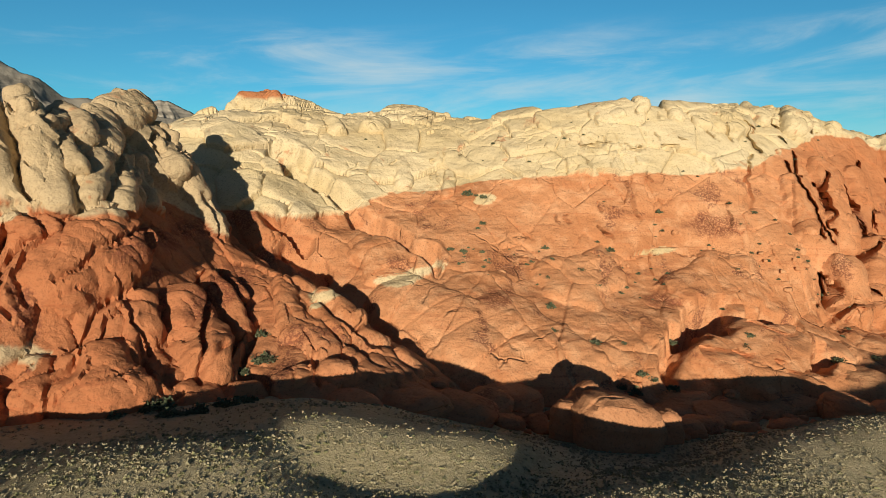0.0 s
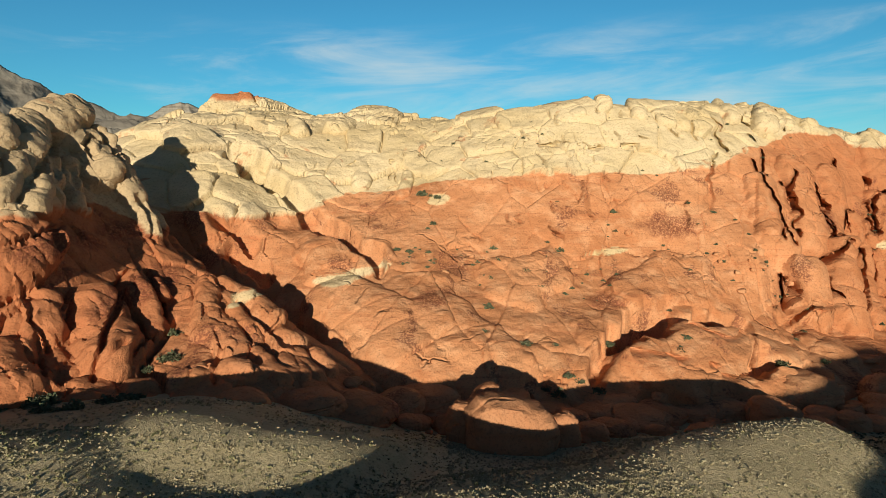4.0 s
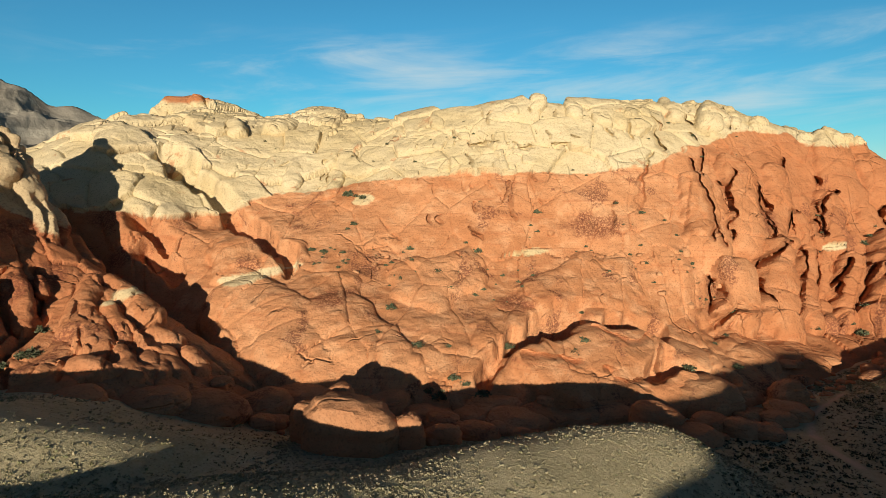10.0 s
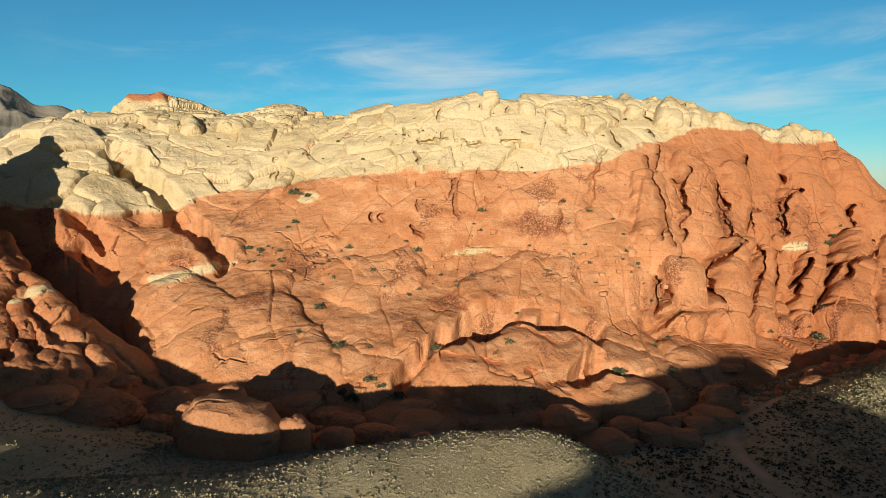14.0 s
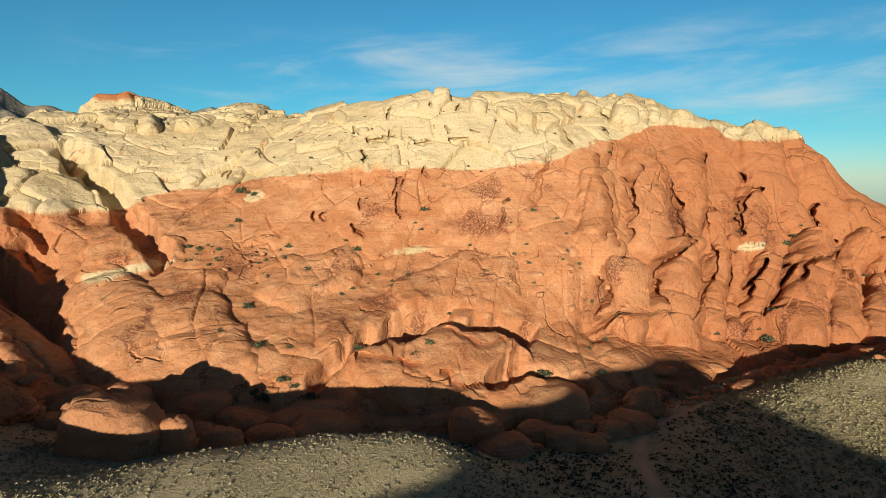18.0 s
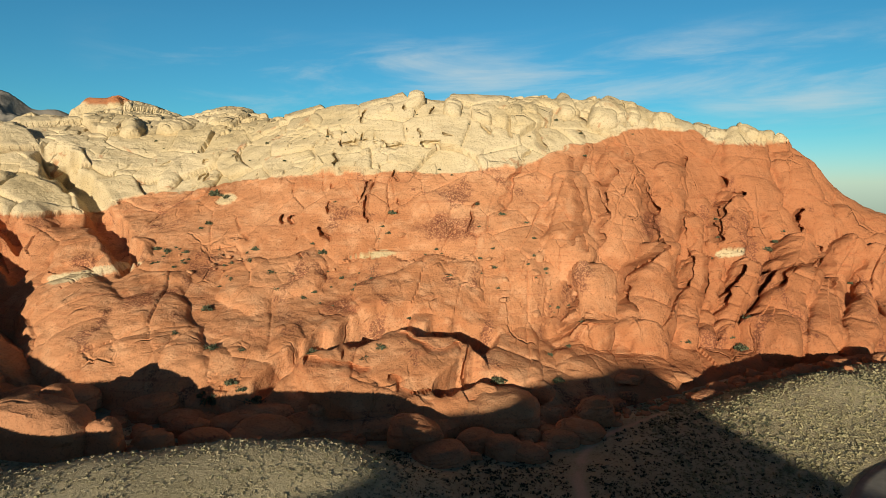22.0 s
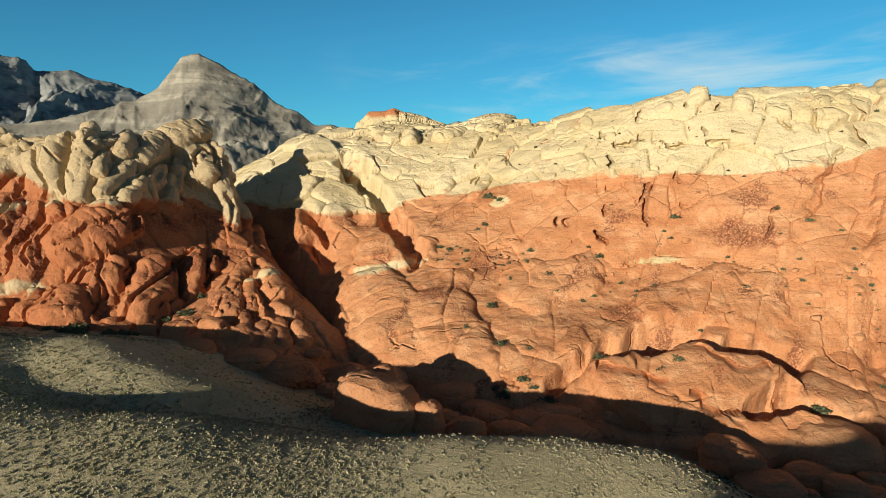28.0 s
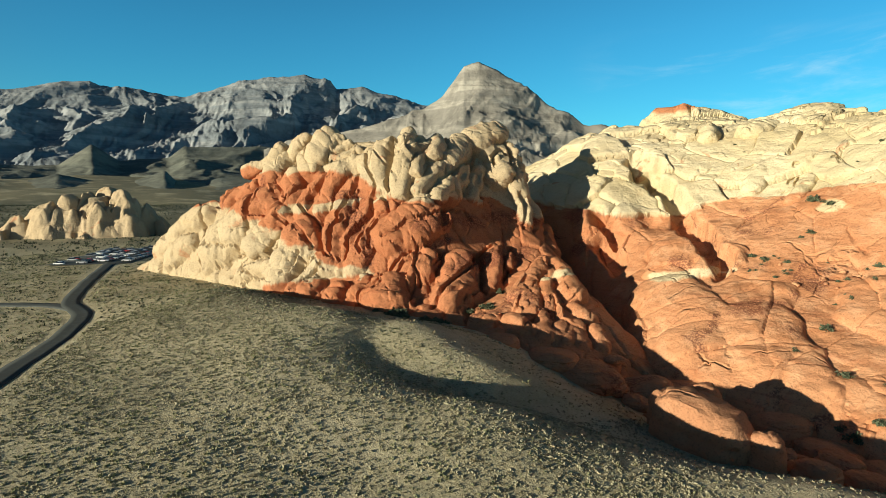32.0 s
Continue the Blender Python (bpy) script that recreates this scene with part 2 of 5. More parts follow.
OLIVE = foliage("olive_scrub", (0.15, 0.155, 0.080), (0.29, 0.285, 0.155))
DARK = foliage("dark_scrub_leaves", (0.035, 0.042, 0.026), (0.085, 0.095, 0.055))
WOOD = plain("grey_wood", (0.16, 0.12, 0.085), 0.9)

# ---- the land as smooth forms through a few guiding lines ----
def hashed(ix, iy, k):
    h = np.sin(ix * 127.1 + iy * 311.7 + k * 74.7) * 43758.5453
    return h - np.floor(h)


def soft(a, b, v):
    t = np.clip((v - a) / (b - a), 0.0, 1.0)
    return t * t * (3 - 2 * t)


def wavy(x, y, k=0):
    """Smooth noise from -1 to 1."""
    ix, iy = np.floor(x), np.floor(y)
    fx, fy = x - ix, y - iy
    fx, fy = fx * fx * fx * (fx * (6 * fx - 15) + 10), fy * fy * fy * (fy * (6 * fy - 15) + 10)
    a, b, c, d = hashed(ix, iy, k), hashed(ix + 1, iy, k), hashed(ix, iy + 1, k), hashed(ix + 1, iy + 1, k)
    return 2 * ((a * (1 - fx) + b * fx) * (1 - fy) + (c * (1 - fx) + d * fx) * fy) - 1


def rough(x, y, k=0, octaves=4, gain=0.5):
    total, size = 0.0, 1.0
    for o in range(octaves):
        total = total + size * wavy(x * 2 ** o + 17 * o, y * 2 ** o - 9 * o, k + o)
        size *= gain
    return total


def ridged(x, y, k=0, octaves=5, gain=0.5):
    total, size = 0.0, 1.0
    for o in range(octaves):
        total = total + size * (1 - 2 * np.abs(wavy(x * 2 ** o + 11 * o, y * 2 ** o + 5 * o, k + o)))
        size *= gain
    return total


def pillow(u, v, k=0, jitter=0.85):
    """Rounded cells: the way to the nearest edge (0 in the joint), and a number for each cell."""
    iu, iv = np.floor(u), np.floor(v)
    first, second, cell = np.full(u.shape, 9.0), np.full(u.shape, 9.0), np.zeros(u.shape)
    for du in (-1, 0, 1):
        for dv in (-1, 0, 1):
            cu, cv = iu + du, iv + dv
            d = np.hypot(cu + 0.5 + jitter * (hashed(cu, cv, k) - 0.5) - u, cv + 0.5 + jitter * (hashed(cu, cv, k + 31) - 0.5) - v)
            near = d < first
            second = np.where(near, first, np.minimum(second, d))
            cell = np.where(near, hashed(cu, cv, k + 57), cell)
            first = np.where(near, d, first)
    return second - first, cell


def dome(e, width=0.55):
    t = np.clip(e / width, 0.0, 1.0)
    return np.sqrt(np.clip(1 - (1 - t) ** 2, 0.0, 1.0))


class Sheet:
    """A smooth height over the plan that passes through guiding lines of (x, y, z)."""

    def __init__(self, lines, gap, bend):
        pts = []
        for line in lines:
            line = np.array(line, float)
            for a, b in zip(line, line[1:]):
                n = max(1, int(np.hypot(*(b - a)[:2]) / gap))
                pts += [a + (b - a) * i / n for i in range(n)]
            pts.append(line[-1])
        p = np.array(pts)
        keep = []
        for q in p:
            if all(np.hypot(*(q - o)[:2]) > 0.45 * gap for o in keep):
                keep.append(q)
        self.p, self.bend = np.array(keep), bend
        n = len(keep)
        d = np.sqrt(((self.p[:, None, :2] - self.p[None, :, :2]) ** 2).sum(2) + bend * bend)
        a = np.zeros((n + 3, n + 3))
        a[:n, :n] = d - 0.35 * np.eye(n)
        a[:n, n], a[:n, n + 1:] = 1, self.p[:, :2]
        a[n, :n], a[n + 1:, :n] = 1, self.p[:, :2].T
        self.w = np.linalg.solve(a, np.concatenate([self.p[:, 2], np.zeros(3)]))

    def __call__(self, x, y):
        shape, x, y = x.shape, x.ravel(), y.ravel()
        z = self.w[-3] + self.w[-2] * x + self.w[-1] * y
        for (px, py, _), w in zip(self.p, self.w):
            z = z + w * np.sqrt((x - px) ** 2 + (y - py) ** 2 + self.bend ** 2)
        return z.reshape(shape)


# the great cliff: its skyline, the joint of cream and red, ledges and foot
CLIFF_TOP = [(-115, 232, 76), (-83, 222, 84), (-65, 230, 91.5), (-73, 262, 98), (-68, 280, 104), (-58, 287, 108), (-36, 285, 101), (-10, 280, 95.5), (0, 278, 101),
             (12, 276, 101), (26, 268, 96), (45, 255, 95), (60, 240, 97.5), (78, 231, 98), (96, 227, 99.5), (112, 230, 98), (135, 238, 98),
             (150, 244, 100), (166, 243, 100.5), (177, 240, 95), (199, 240, 86.5), (218, 246, 86), (232, 247, 86), (242, 243, 76), (250, 237, 62), (262, 236, 56), (290, 236, 50)]
CLIFF_JOINT = [(-48, 205, 74), (-33, 186, 58.5), (-17, 199, 56), (-9, 206, 60), (-2, 213, 63.5), (16, 217, 65), (38, 212, 68.5), (58, 208, 70.5), (87, 207, 71.5),
               (116, 208, 71.5), (134, 212, 73.5), (146, 218, 79), (161, 226, 82.5), (185, 237, 86)]
CLIFF_LEDGE = [(-22, 182, 46), (8, 174, 41), (28, 180, 43), (53, 183, 42), (82, 184, 41), (110, 184.5, 40), (136, 183, 42), (152, 190, 42), (166, 197, 40), (185, 214, 45),
               (203, 216, 45), (225, 219, 40), (240, 222, 33), (262, 222, 38), (290, 222, 38)]
CLIFF_UPPER = [(-20, 196, 53), (10, 206, 58), (30, 207, 62), (70, 199, 62), (119, 200, 61), (160, 208, 62), (200, 229, 66), (230, 240, 71)]
CLIFF_LOW = [(-6, 163, 33), (14, 158, 33), (28, 151, 29), (48, 158, 30), (66, 158, 30), (82, 160, 29), (100, 163, 29), (120, 170, 29), (139, 180, 27.5), (166, 190, 24), (199, 198, 19),
             (212, 198, 21), (238, 196, 22), (262, 200, 26)]
CLIFF_FOOT = [(-14, 156, 22), (2, 149, 21.5), (20, 141, 22), (44, 140, 20.5), (62, 138, 19), (84, 140, 19), (104, 142, 18), (126, 148, 17), (150, 154, 14.5), (172, 168, 14), (192, 182, 15.5),
              (224, 190, 17), (250, 192, 20), (290, 196, 24)]
CLIFF_FRONT = [(x + 3, y - 14, z - 16) for x, y, z in CLIFF_FOOT]
CLIFF_BACK = [(x - 4, y + 34, z - 16) for x, y, z in CLIFF_TOP[::2]]
CLIFF_FAR = [(x - 8, y + 90, z - 62) for x, y, z in CLIFF_TOP[::4]]
SPUR = [(-56, 214, 84), (-50, 204, 75), (-40, 196, 66), (-30, 193, 60), (-18, 188, 53), (-6, 180, 47), (2, 174, 41)]
GULLY = [(-80, 196, 64), (-62, 186, 57), (-46, 180, 48), (-30, 170, 36), (-14, 158, 23)]
CLIFF_WEST = [(-150, 236, 46), (-150, 200, 30), (-110, 196, 40), (-90, 178, 34), (-60, 165, 26), (-36, 152, 14), (-24, 146, 10)]
cliff = Sheet([CLIFF_TOP, CLIFF_JOINT, CLIFF_LEDGE, CLIFF_UPPER, CLIFF_LOW, CLIFF_FOOT, CLIFF_FRONT, CLIFF_BACK, CLIFF_FAR, SPUR, GULLY, CLIFF_WEST], 9.0, 2.0)

# the nearer knoll with its pillars
KNOLL_TOP = [(-180, 66, 33), (-170, 70, 40), (-160, 74, 46), (-145, 80, 56.5), (-131, 87, 65), (-117, 93, 72), (-100, 102, 80), (-90, 107, 82), (-82, 111, 82.5), (-74, 115, 79.5),
             (-66, 119.5, 82), (-65, 127, 80), (-67, 138, 82), (-70, 147, 84), (-70, 159, 87.5), (-62, 164, 86), (-54, 163.5, 79), (-48, 163, 66), (-42, 161, 56)]
KNOLL_RIB = [(-42, 161, 56), (-35, 155.5, 50.5), (-27, 149, 46), (-16, 141, 41.2), (-7, 142, 35.6), (1, 143, 29.8), (9, 144, 24)]
RIB_FACE = [(-14, 128, 36.5), (-6, 128, 33), (2, 128, 28.5), (9, 126, 25)]
KNOLL_FACE = [(-150, 73, 44), (-131, 79.5, 52), (-112, 87, 58), (-95, 97, 66), (-78, 105.5, 67), (-62, 113, 65), (-54, 119.5, 64), (-49.5, 121.5, 59)]
KNOLL_MID = [(-140, 75, 41), (-112, 82, 47), (-90, 89, 52), (-70, 98, 52), (-56, 106.5, 52.5), (-49, 112, 51.5)]
KNOLL_LOW = [(-75, 89, 42), (-60, 98, 42.5), (-48, 106.5, 42), (-43, 113, 42.5), (-41.5, 121, 44), (-40, 132, 46.5)]
KNOLL_FOOT = [(-182, 64, 30), (-160, 68, 31), (-142, 71, 32), (-107, 77, 32.5), (-75, 83, 33), (-48, 95, 33), (-34, 99, 32), (-22, 101, 31), (-12, 104, 29), (-2, 106, 27), (8, 108, 24), (16, 111, 22), (18, 124, 20.5), (18, 140, 18), (13, 152, 17), (2, 157, 19), (-14, 162, 24), (-34, 172, 36)]
KNOLL_FRONT = [(-195, 58, 10), (-160, 58, 16), (-142, 60, 17), (-107, 66, 18), (-75, 71, 18), (-48, 82, 18), (-30, 87, 17), (-10, 92, 14), (4, 95, 12), (20, 99, 8), (28, 110, 6), (30, 128, 5), (30, 144, 3), (22, 160, 3), (6, 168, 6), (-8, 174, 9), (-26, 182, 20)]
COVE = [(-25, 107, 31), (-29, 116, 33), (-32, 125, 37), (-37, 136, 44), (-45, 143, 53.5), (-53, 150, 66), (-60, 147, 76)]
KNOLL_BACK = [(-200, 84, 10), (-170, 96, 22), (-140, 110, 40), (-110, 126, 55), (-92, 140, 64), (-88, 160, 68), (-74, 180, 64), (-54, 178, 50)]
KNOLL_FAR = [(-190, 110, 5), (-150, 130, 15), (-120, 145, 25), (-100, 165, 30), (-84, 186, 30), (-60, 192, 30)]
knoll = Sheet([KNOLL_TOP, KNOLL_RIB, RIB_FACE, KNOLL_FACE, KNOLL_MID, KNOLL_LOW, KNOLL_FOOT, KNOLL_FRONT, COVE, KNOLL_BACK, KNOLL_FAR], 8.0, 1.5)

# the desert ground: crest, swales, wash, right-hand rise, the flat with the road, an added ridge behind the camera
CREST = [(-75, 64, 37.6), (-60, 66, 37.4), (-43, 66, 37.8), (-30, 66, 39.0), (-18, 66, 39.0), (-9, 60, 35.6), (2, 57, 34.0), (13, 57, 33.4), (24, 64, 32.8), (29, 73, 30.3), (42, 81, 27.0), (56, 84, 26.8), (66, 90, 26.6), (75, 94, 26.4), (84, 98, 26.2), (96, 102, 25.2), (105, 104, 22.0)]
SWALE = [(-8, 67, 34.2), (8, 64.5, 31.8), (18, 70, 29.3), (23, 79.5, 26.8), (36, 88, 23.2), (50, 93, 21.2)]
DIP = [(-9, 74, 36.4), (4, 75, 35.0), (13, 79, 32.6), (17, 86, 30.0), (21, 91, 27), (32, 97, 22.5)]
TERRACE = [(-48, 78, 35), (-37, 80, 35), (-24, 82, 35), (-10, 80, 36.9), (-7, 86, 35.4), (3, 78, 35.3), (6, 90, 31), (-4, 97, 31.6), (-13, 97, 32), (-22, 91, 33.5), (12, 97, 27)]
SLOPE = [(34, 100, 21), (48, 102, 19.5), (62, 104, 19.5), (76, 108, 18.5), (92, 112, 16.5), (112, 114, 14.5)]
WASH = [(30, 116, 17), (55, 112, 17), (80, 118, 15), (105, 124, 13.5), (126, 130, 11.5), (143, 138, 12), (160, 150, 12.5), (185, 166, 13.5), (215, 180, 15.5), (260, 188, 20), (330, 190, 26)]
RISE = [(118, 98, 15.5), (143, 126, 12.3), (160, 118, 14), (172, 133, 17), (184, 142, 20.8), (204, 149, 24.2), (222, 165, 21.8), (206, 122, 20), (232, 130, 25), (270, 140, 27), (320, 150, 27)]
NEAR = [(-20, 34, 33.8), (12, 38, 32.6), (28, 42, 29.8), (52, 48, 25.4), (80, 60, 22.0), (100, 70, 20), (130, 60, 20), (160, 90, 16), (185, 100, 18), (230, 80, 22)]
# unseen ridge added behind the camera, its heights set to cast the shadow edges
SOUTH_CASTER = [(-300, -60, 26), (-60, -50, 27), (20, -50, 25), (50, -52, 26), (63, -52, 32), (72, -52, 44.2), (81, -52, 45.6), (102, -53, 47.5), (109, -53, 50.4), (120, -53, 52.2), (134, -53, 53.6), (141, -53, 53.0), (147, -53, 47.8), (154, -53, 46.2), (160, -53, 44.2), (168, -52, 42.6), (192, -48, 42), (235, -40, 36), (290, -30, 30), (400, -60, 27)]
MIDDLE = [(-40, 8, 32), (0, 6, 30.3), (40, 4, 26.5), (80, 2, 24), (120, 10, 26), (170, 30, 24), (230, 20, 26), (300, 30, 26)]
FLAT = [(-45, 86, 33.5), (-75, 81, 33.7), (-107, 78, 33.2), (-142, 73, 32.6), (-182, 66, 32), (-250, 75, 31.5), (-340, 100, 31)]
ROADSIDE = [(-38, 8, 32), (-66, 22, 32), (-103, 31, 32), (-150, 44, 32), (-205, 62, 31.8), (-250, 72, 31.8)]
OUTER = [(-420, 20, 29), (-420, 220, 34), (-250, 260, 36), (-180, 300, 34), (-60, 420, 34), (150, 420, 30), (330, 330, 26), (430, 160, 24), (430, -120, 24), (200, -220, 30), (0, -220, 30), (-260, -220, 26)]
desert = Sheet([CREST, SWALE, DIP, TERRACE, SLOPE, WASH, RISE, NEAR, SOUTH_CASTER, MIDDLE, FLAT, ROADSIDE, OUTER], 13.0, 4.0)


def ground_height(x, y):
    far = np.hypot(x - 40, y - 60)
    out = soft(330, 520, far)
    z = desert(x, y) * (1 - out)
    swell = 31 - 140 * soft(380, 900, x) + 0.035 * np.clip(-x - 500, 0, 4000) + 9 * soft(0, 500, far - 500) * wavy(x / 190, y / 190, 3) + 16 * soft(400, 1500, far) * wavy(x / 420 + 3, y / 420, 5)
    z = z + swell * out
    return z + 0.20 * rough(x / 11, y / 11, 7, 2) + 0.035 * rough(x / 2.2, y / 2.2, 9, 2)


def cream_share(x, y, z):
    """How far the rock is cream: above the joint, at the knoll's west end, and in a few stray lenses."""
    edge = 0.8 * rough(x / 6, y / 6 + z / 5, 21, 3)
    joint = np.interp(x, [-90, -48, -33, -17, -9, 0, 16, 38, 58, 116, 134, 146, 161, 180, 198, 206, 235, 241], [62, 59, 57.5, 56.5, 59.5, 63.5, 65, 68.5, 70.5, 71.5, 73.5, 79, 83, 88, 87, 82.0, 82.5, 99])
    main = soft(-0.22, 0.22, z + edge - joint)
    upper = np.interp(x, [-160, -119, -104, -92, -83, -74, -66, -60, -52, -43, -38], [76, 73.4, 71, 73.4, 72.4, 70, 64.5, 62.8, 62.8, 57.2, 56.0]) + 1.8 * wavy(x / 7, y / 25, 4)
    lower = np.interp(x, [-185, -146, -126, -110, -102, -86, -74, -62, -56, -48], [66, 60, 58.5, 57.5, 54.3, 50.4, 45.7, 42.7, 40.5, 25]) + 1.4 * wavy(x / 6, y / 19, 6)
    strand = np.interp(x, [-100, -92, -84, -76, -69, -62], [58.0, 59.5, 59.3, 61.2, 62.5, 64.0])
    lower = np.where((x > -94) & (x < -64) & (np.abs(z - strand) < 1.5) & (wavy(x / 5, y / 40, 14) > -0.25), 99.0, lower)
    lower = np.where(z + edge < np.interp(x, [-100, -90, -78, -68, -56], [20, 34, 37.5, 38.6, 40.0]), 0.0, lower)
    west = np.maximum(soft(-0.25, 0.25, z + edge - upper), soft(-0.25, 0.25, lower - z - edge))
    share = np.where((y < 172) & (x < -30), west, main)
    for cx, cy, cz, rx, rz in ((-15.5, 138.5, 41.8, 3.4, 1.3), (3, 170, 40.6, 7.5, 1.2), (11, 171, 42.2, 6.0, 1.3), (33, 206, 62, 4.0, 1.8), (204, 216, 44.5, 5.0, 1.4), (87, 190, 45.5, 8.0, 0.9)):
        d = np.hypot((x - cx) / rx, (z - cz - 0.10 * (x - cx)) / rz)
        share = np.maximum(share, 0.95 * soft(1.06, 0.94, d + 0.3 * edge) * (np.abs(y - cy) < 14))
    cap = np.hypot((x + 56) / 16, (z - 108) / 5.0)
    return np.where((y > 270) & (x < -30), share * soft(0.75, 1.1, cap + 0.2 * edge), share)


# lines of deep joints on the cliff, as (x, z) seen from the front
CRACKS = [[(145.9, 37.3), (144.2, 31.8), (141.6, 25.1)], [(172.8, 43.2), (165.7, 40.7), (162.4, 33.8), (164.5, 27.1)], [(185.1, 43.1), (181.3, 35.6), (177.6, 29.3), (174.1, 23.4)],
          [(195.1, 41.2), (193.4, 34.9), (188.9, 26.8), (185.9, 21.7)], [(204.7, 37.5), (200.6, 32.3), (196.0, 23.2)], [(214.3, 37.3), (209.2, 29.8), (203.6, 21.8)],
          [(238.0, 43.7), (230.7, 37.5), (220.8, 34.9), (215.0, 33.0), (213.0, 29.8)], [(237.0, 31.8), (228.3, 28.0), (222.9, 23.5)], [(243.0, 28.6), (229.2, 18.6)], [(253.6, 32.2), (240.6, 25.7), (233.7, 20.1)]]
HIGH_CRACKS = [[(158.7, 67.1), (159.6, 62.5), (159.0, 57.0), (157.1, 48.4)], [(149.9, 75.9), (149.0, 67.2), (150.8, 58.0), (149.2, 49.6), (151.0, 45.3)], [(192.4, 57.2), (186.7, 55.3), (185.3, 50.6), (187.1, 43.9)],
               [(206.7, 61.3), (201.8, 59.4), (199.1, 53.2), (199.0, 46.7)], [(190.8, 76.2), (188.4, 69.1)], [(175.4, 65.2), (175.5, 57.5), (174.3, 48.4), (175.3, 43.9)], [(232.5, 56.2), (230.1, 51.7), (235.4, 47.1)],
               [(55.1, 56.4), (59.4, 50.4), (62.6, 44.0)], [(60.7, 60.3), (65.9, 55.6), (71.0, 51.4), (75.8, 47.7)], [(70.1, 78.0), (71.2, 69.2), (71.5, 58.3), (72.6, 52.7)], [(46.2, 66.3), (51.5, 62.4)]]
SEAMS = [[(81.7, 45.1), (80.4, 42.2)], [(132.0, 72.9), (129.8, 65.4), (127.6, 58.2)], [(84.4, 71.0), (82.0, 62.7)], [(68.3, 30.1), (74.6, 27.9), (76.9, 27.5)], [(140.0, 27.5), (145.5, 29.3)],
         [(139.3, 20.6), (141.1, 21.9), (150.5, 24.5), (156.0, 24.0)], [(144.1, 20.0), (148.2, 21.2), (155.5, 21.7)], [(129.0, 24.1), (131.7, 22.0)], [(45.7, 35.5), (47.0, 31.1), (49.8, 27.3)],
         [(19.9, 34.5), (13.2, 36.2), (7.7, 38.4)], [(29.5, 22.5), (26.3, 27.7), (21.8, 31.8)], [(28.4, 42.1), (25.1, 44.2)], [(15.3, 71.4), (15.9, 65.3)], [(-7.6, 71.4), (-5.4, 63.4)]]
BLOCK_SEAMS = [[(86.8, 27.7), (89.5, 23.2)], [(119.8, 25.8), (118.1, 20.7)], [(81.1, 21.9), (91.6, 21.7), (94.8, 20.7)], [(100.0, 20.1), (104.2, 18.1), (106.9, 17.0), (113.6, 16.5)], [(96, 26.5), (103, 25.5), (110, 23.6), (116, 23.2)]]
GAPS = [[(78.6, 26.4), (83.6, 26.9), (85.7, 28.5), (93.6, 29.3), (104.3, 28.3), (115.0, 28.0), (121.1, 26.2), (124.7, 26.1)], [(112.5, 17.4), (116.4, 19.6), (120.6, 20.2), (130.4, 17.1), (136.8, 16.1)]]
LEFT_GAP = [[(70.6, 20.8), (74.1, 23.7), (81.1, 26.0), (91.9, 28.1), (100.7, 29.3)]]
TRENCHES = [[(-39.5, 79.2), (-30.3, 73.0), (-19.5, 64.4), (-8.0, 55.1), (4.4, 48.8), (13.9, 43.9)], [(-37.2, 58.3), (-29.3, 53.4), (-24.8, 49.1)], [(-31.6, 48.6), (-19.8, 41.2)]]
CREAM_CRACKS = [[(79, 96), (78.4, 88), (79, 80)], [(96, 97), (97, 90), (99, 84)], [(64, 93), (62, 88), (66, 84)], [(122, 88), (124, 84)], [(140, 90), (139, 84), (141, 80)], [(46, 84), (50, 77)], [(30, 84), (27, 76)], [(8, 88), (3, 80)], [(-14, 92), (-20, 84)],
                [(-28, 97), (-32, 90), (-26, 86)], [(112, 95), (114, 86)], [(70, 82), (84, 80), (100, 81), (116, 79)], [(-4, 84), (8, 79), (16, 74)], [(24, 92), (36, 86)], [(155, 94), (158, 88)], [(170, 92), (174, 88)]]


# more joints of the red face and of the cream cap
RED_JOINTS = [[(150.3, 75.3), (148.7, 67.3)], [(156.8, 79.6), (150.8, 68.6)], [(163.0, 69.9), (158.3, 62.1), (158.7, 54.6)], [(149.3, 64.7), (149.7, 55.9), (147.3, 47.8)], [(176.1, 67.2), (177.3, 57.8), (175.0, 45.1)], [(192.3, 76.4), (190.0, 69.2)],
              [(206.1, 70.0), (206.2, 64.2)], [(187.4, 54.2), (187.8, 46.9), (189.0, 39.1), (185.3, 32.1)], [(210.8, 62.8), (205.0, 60.7), (200.7, 53.3), (200.2, 46.7)], [(232.9, 56.9), (231.9, 48.5), (238.5, 44.9)], [(173.5, 43.4), (164.7, 39.3), (164.1, 29.4)]]
FACE_JOINTS = [[(146.9, 37.6), (146.8, 30.8)], [(118.4, 61.0), (115.9, 51.5)], [(87.7, 69.9), (84.3, 64.8), (84.1, 55.1)], [(131.3, 71.2), (127.5, 61.0)], [(91.6, 71.2), (94.6, 66.1), (93.6, 58.7)], [(-11.9, 45.6), (-7.6, 41.7), (-4.7, 36.4)], [(0.3, 47.5), (4.7, 42.6), (8.5, 36.7)],
               [(14.6, 54.7), (17.0, 58.3)], [(39.0, 56.1), (42.3, 52.6), (46.5, 49.3)], [(59.5, 56.2), (62.4, 50.4)], [(17.0, 39.9), (18.4, 42.9)], [(-10.9, 57.1), (-8.8, 51.6)], [(0.9, 55.9), (3.4, 51.5)], [(22.2, 52.6), (22.7, 48.3)], [(65.1, 44.9), (67.6, 42.2)]]
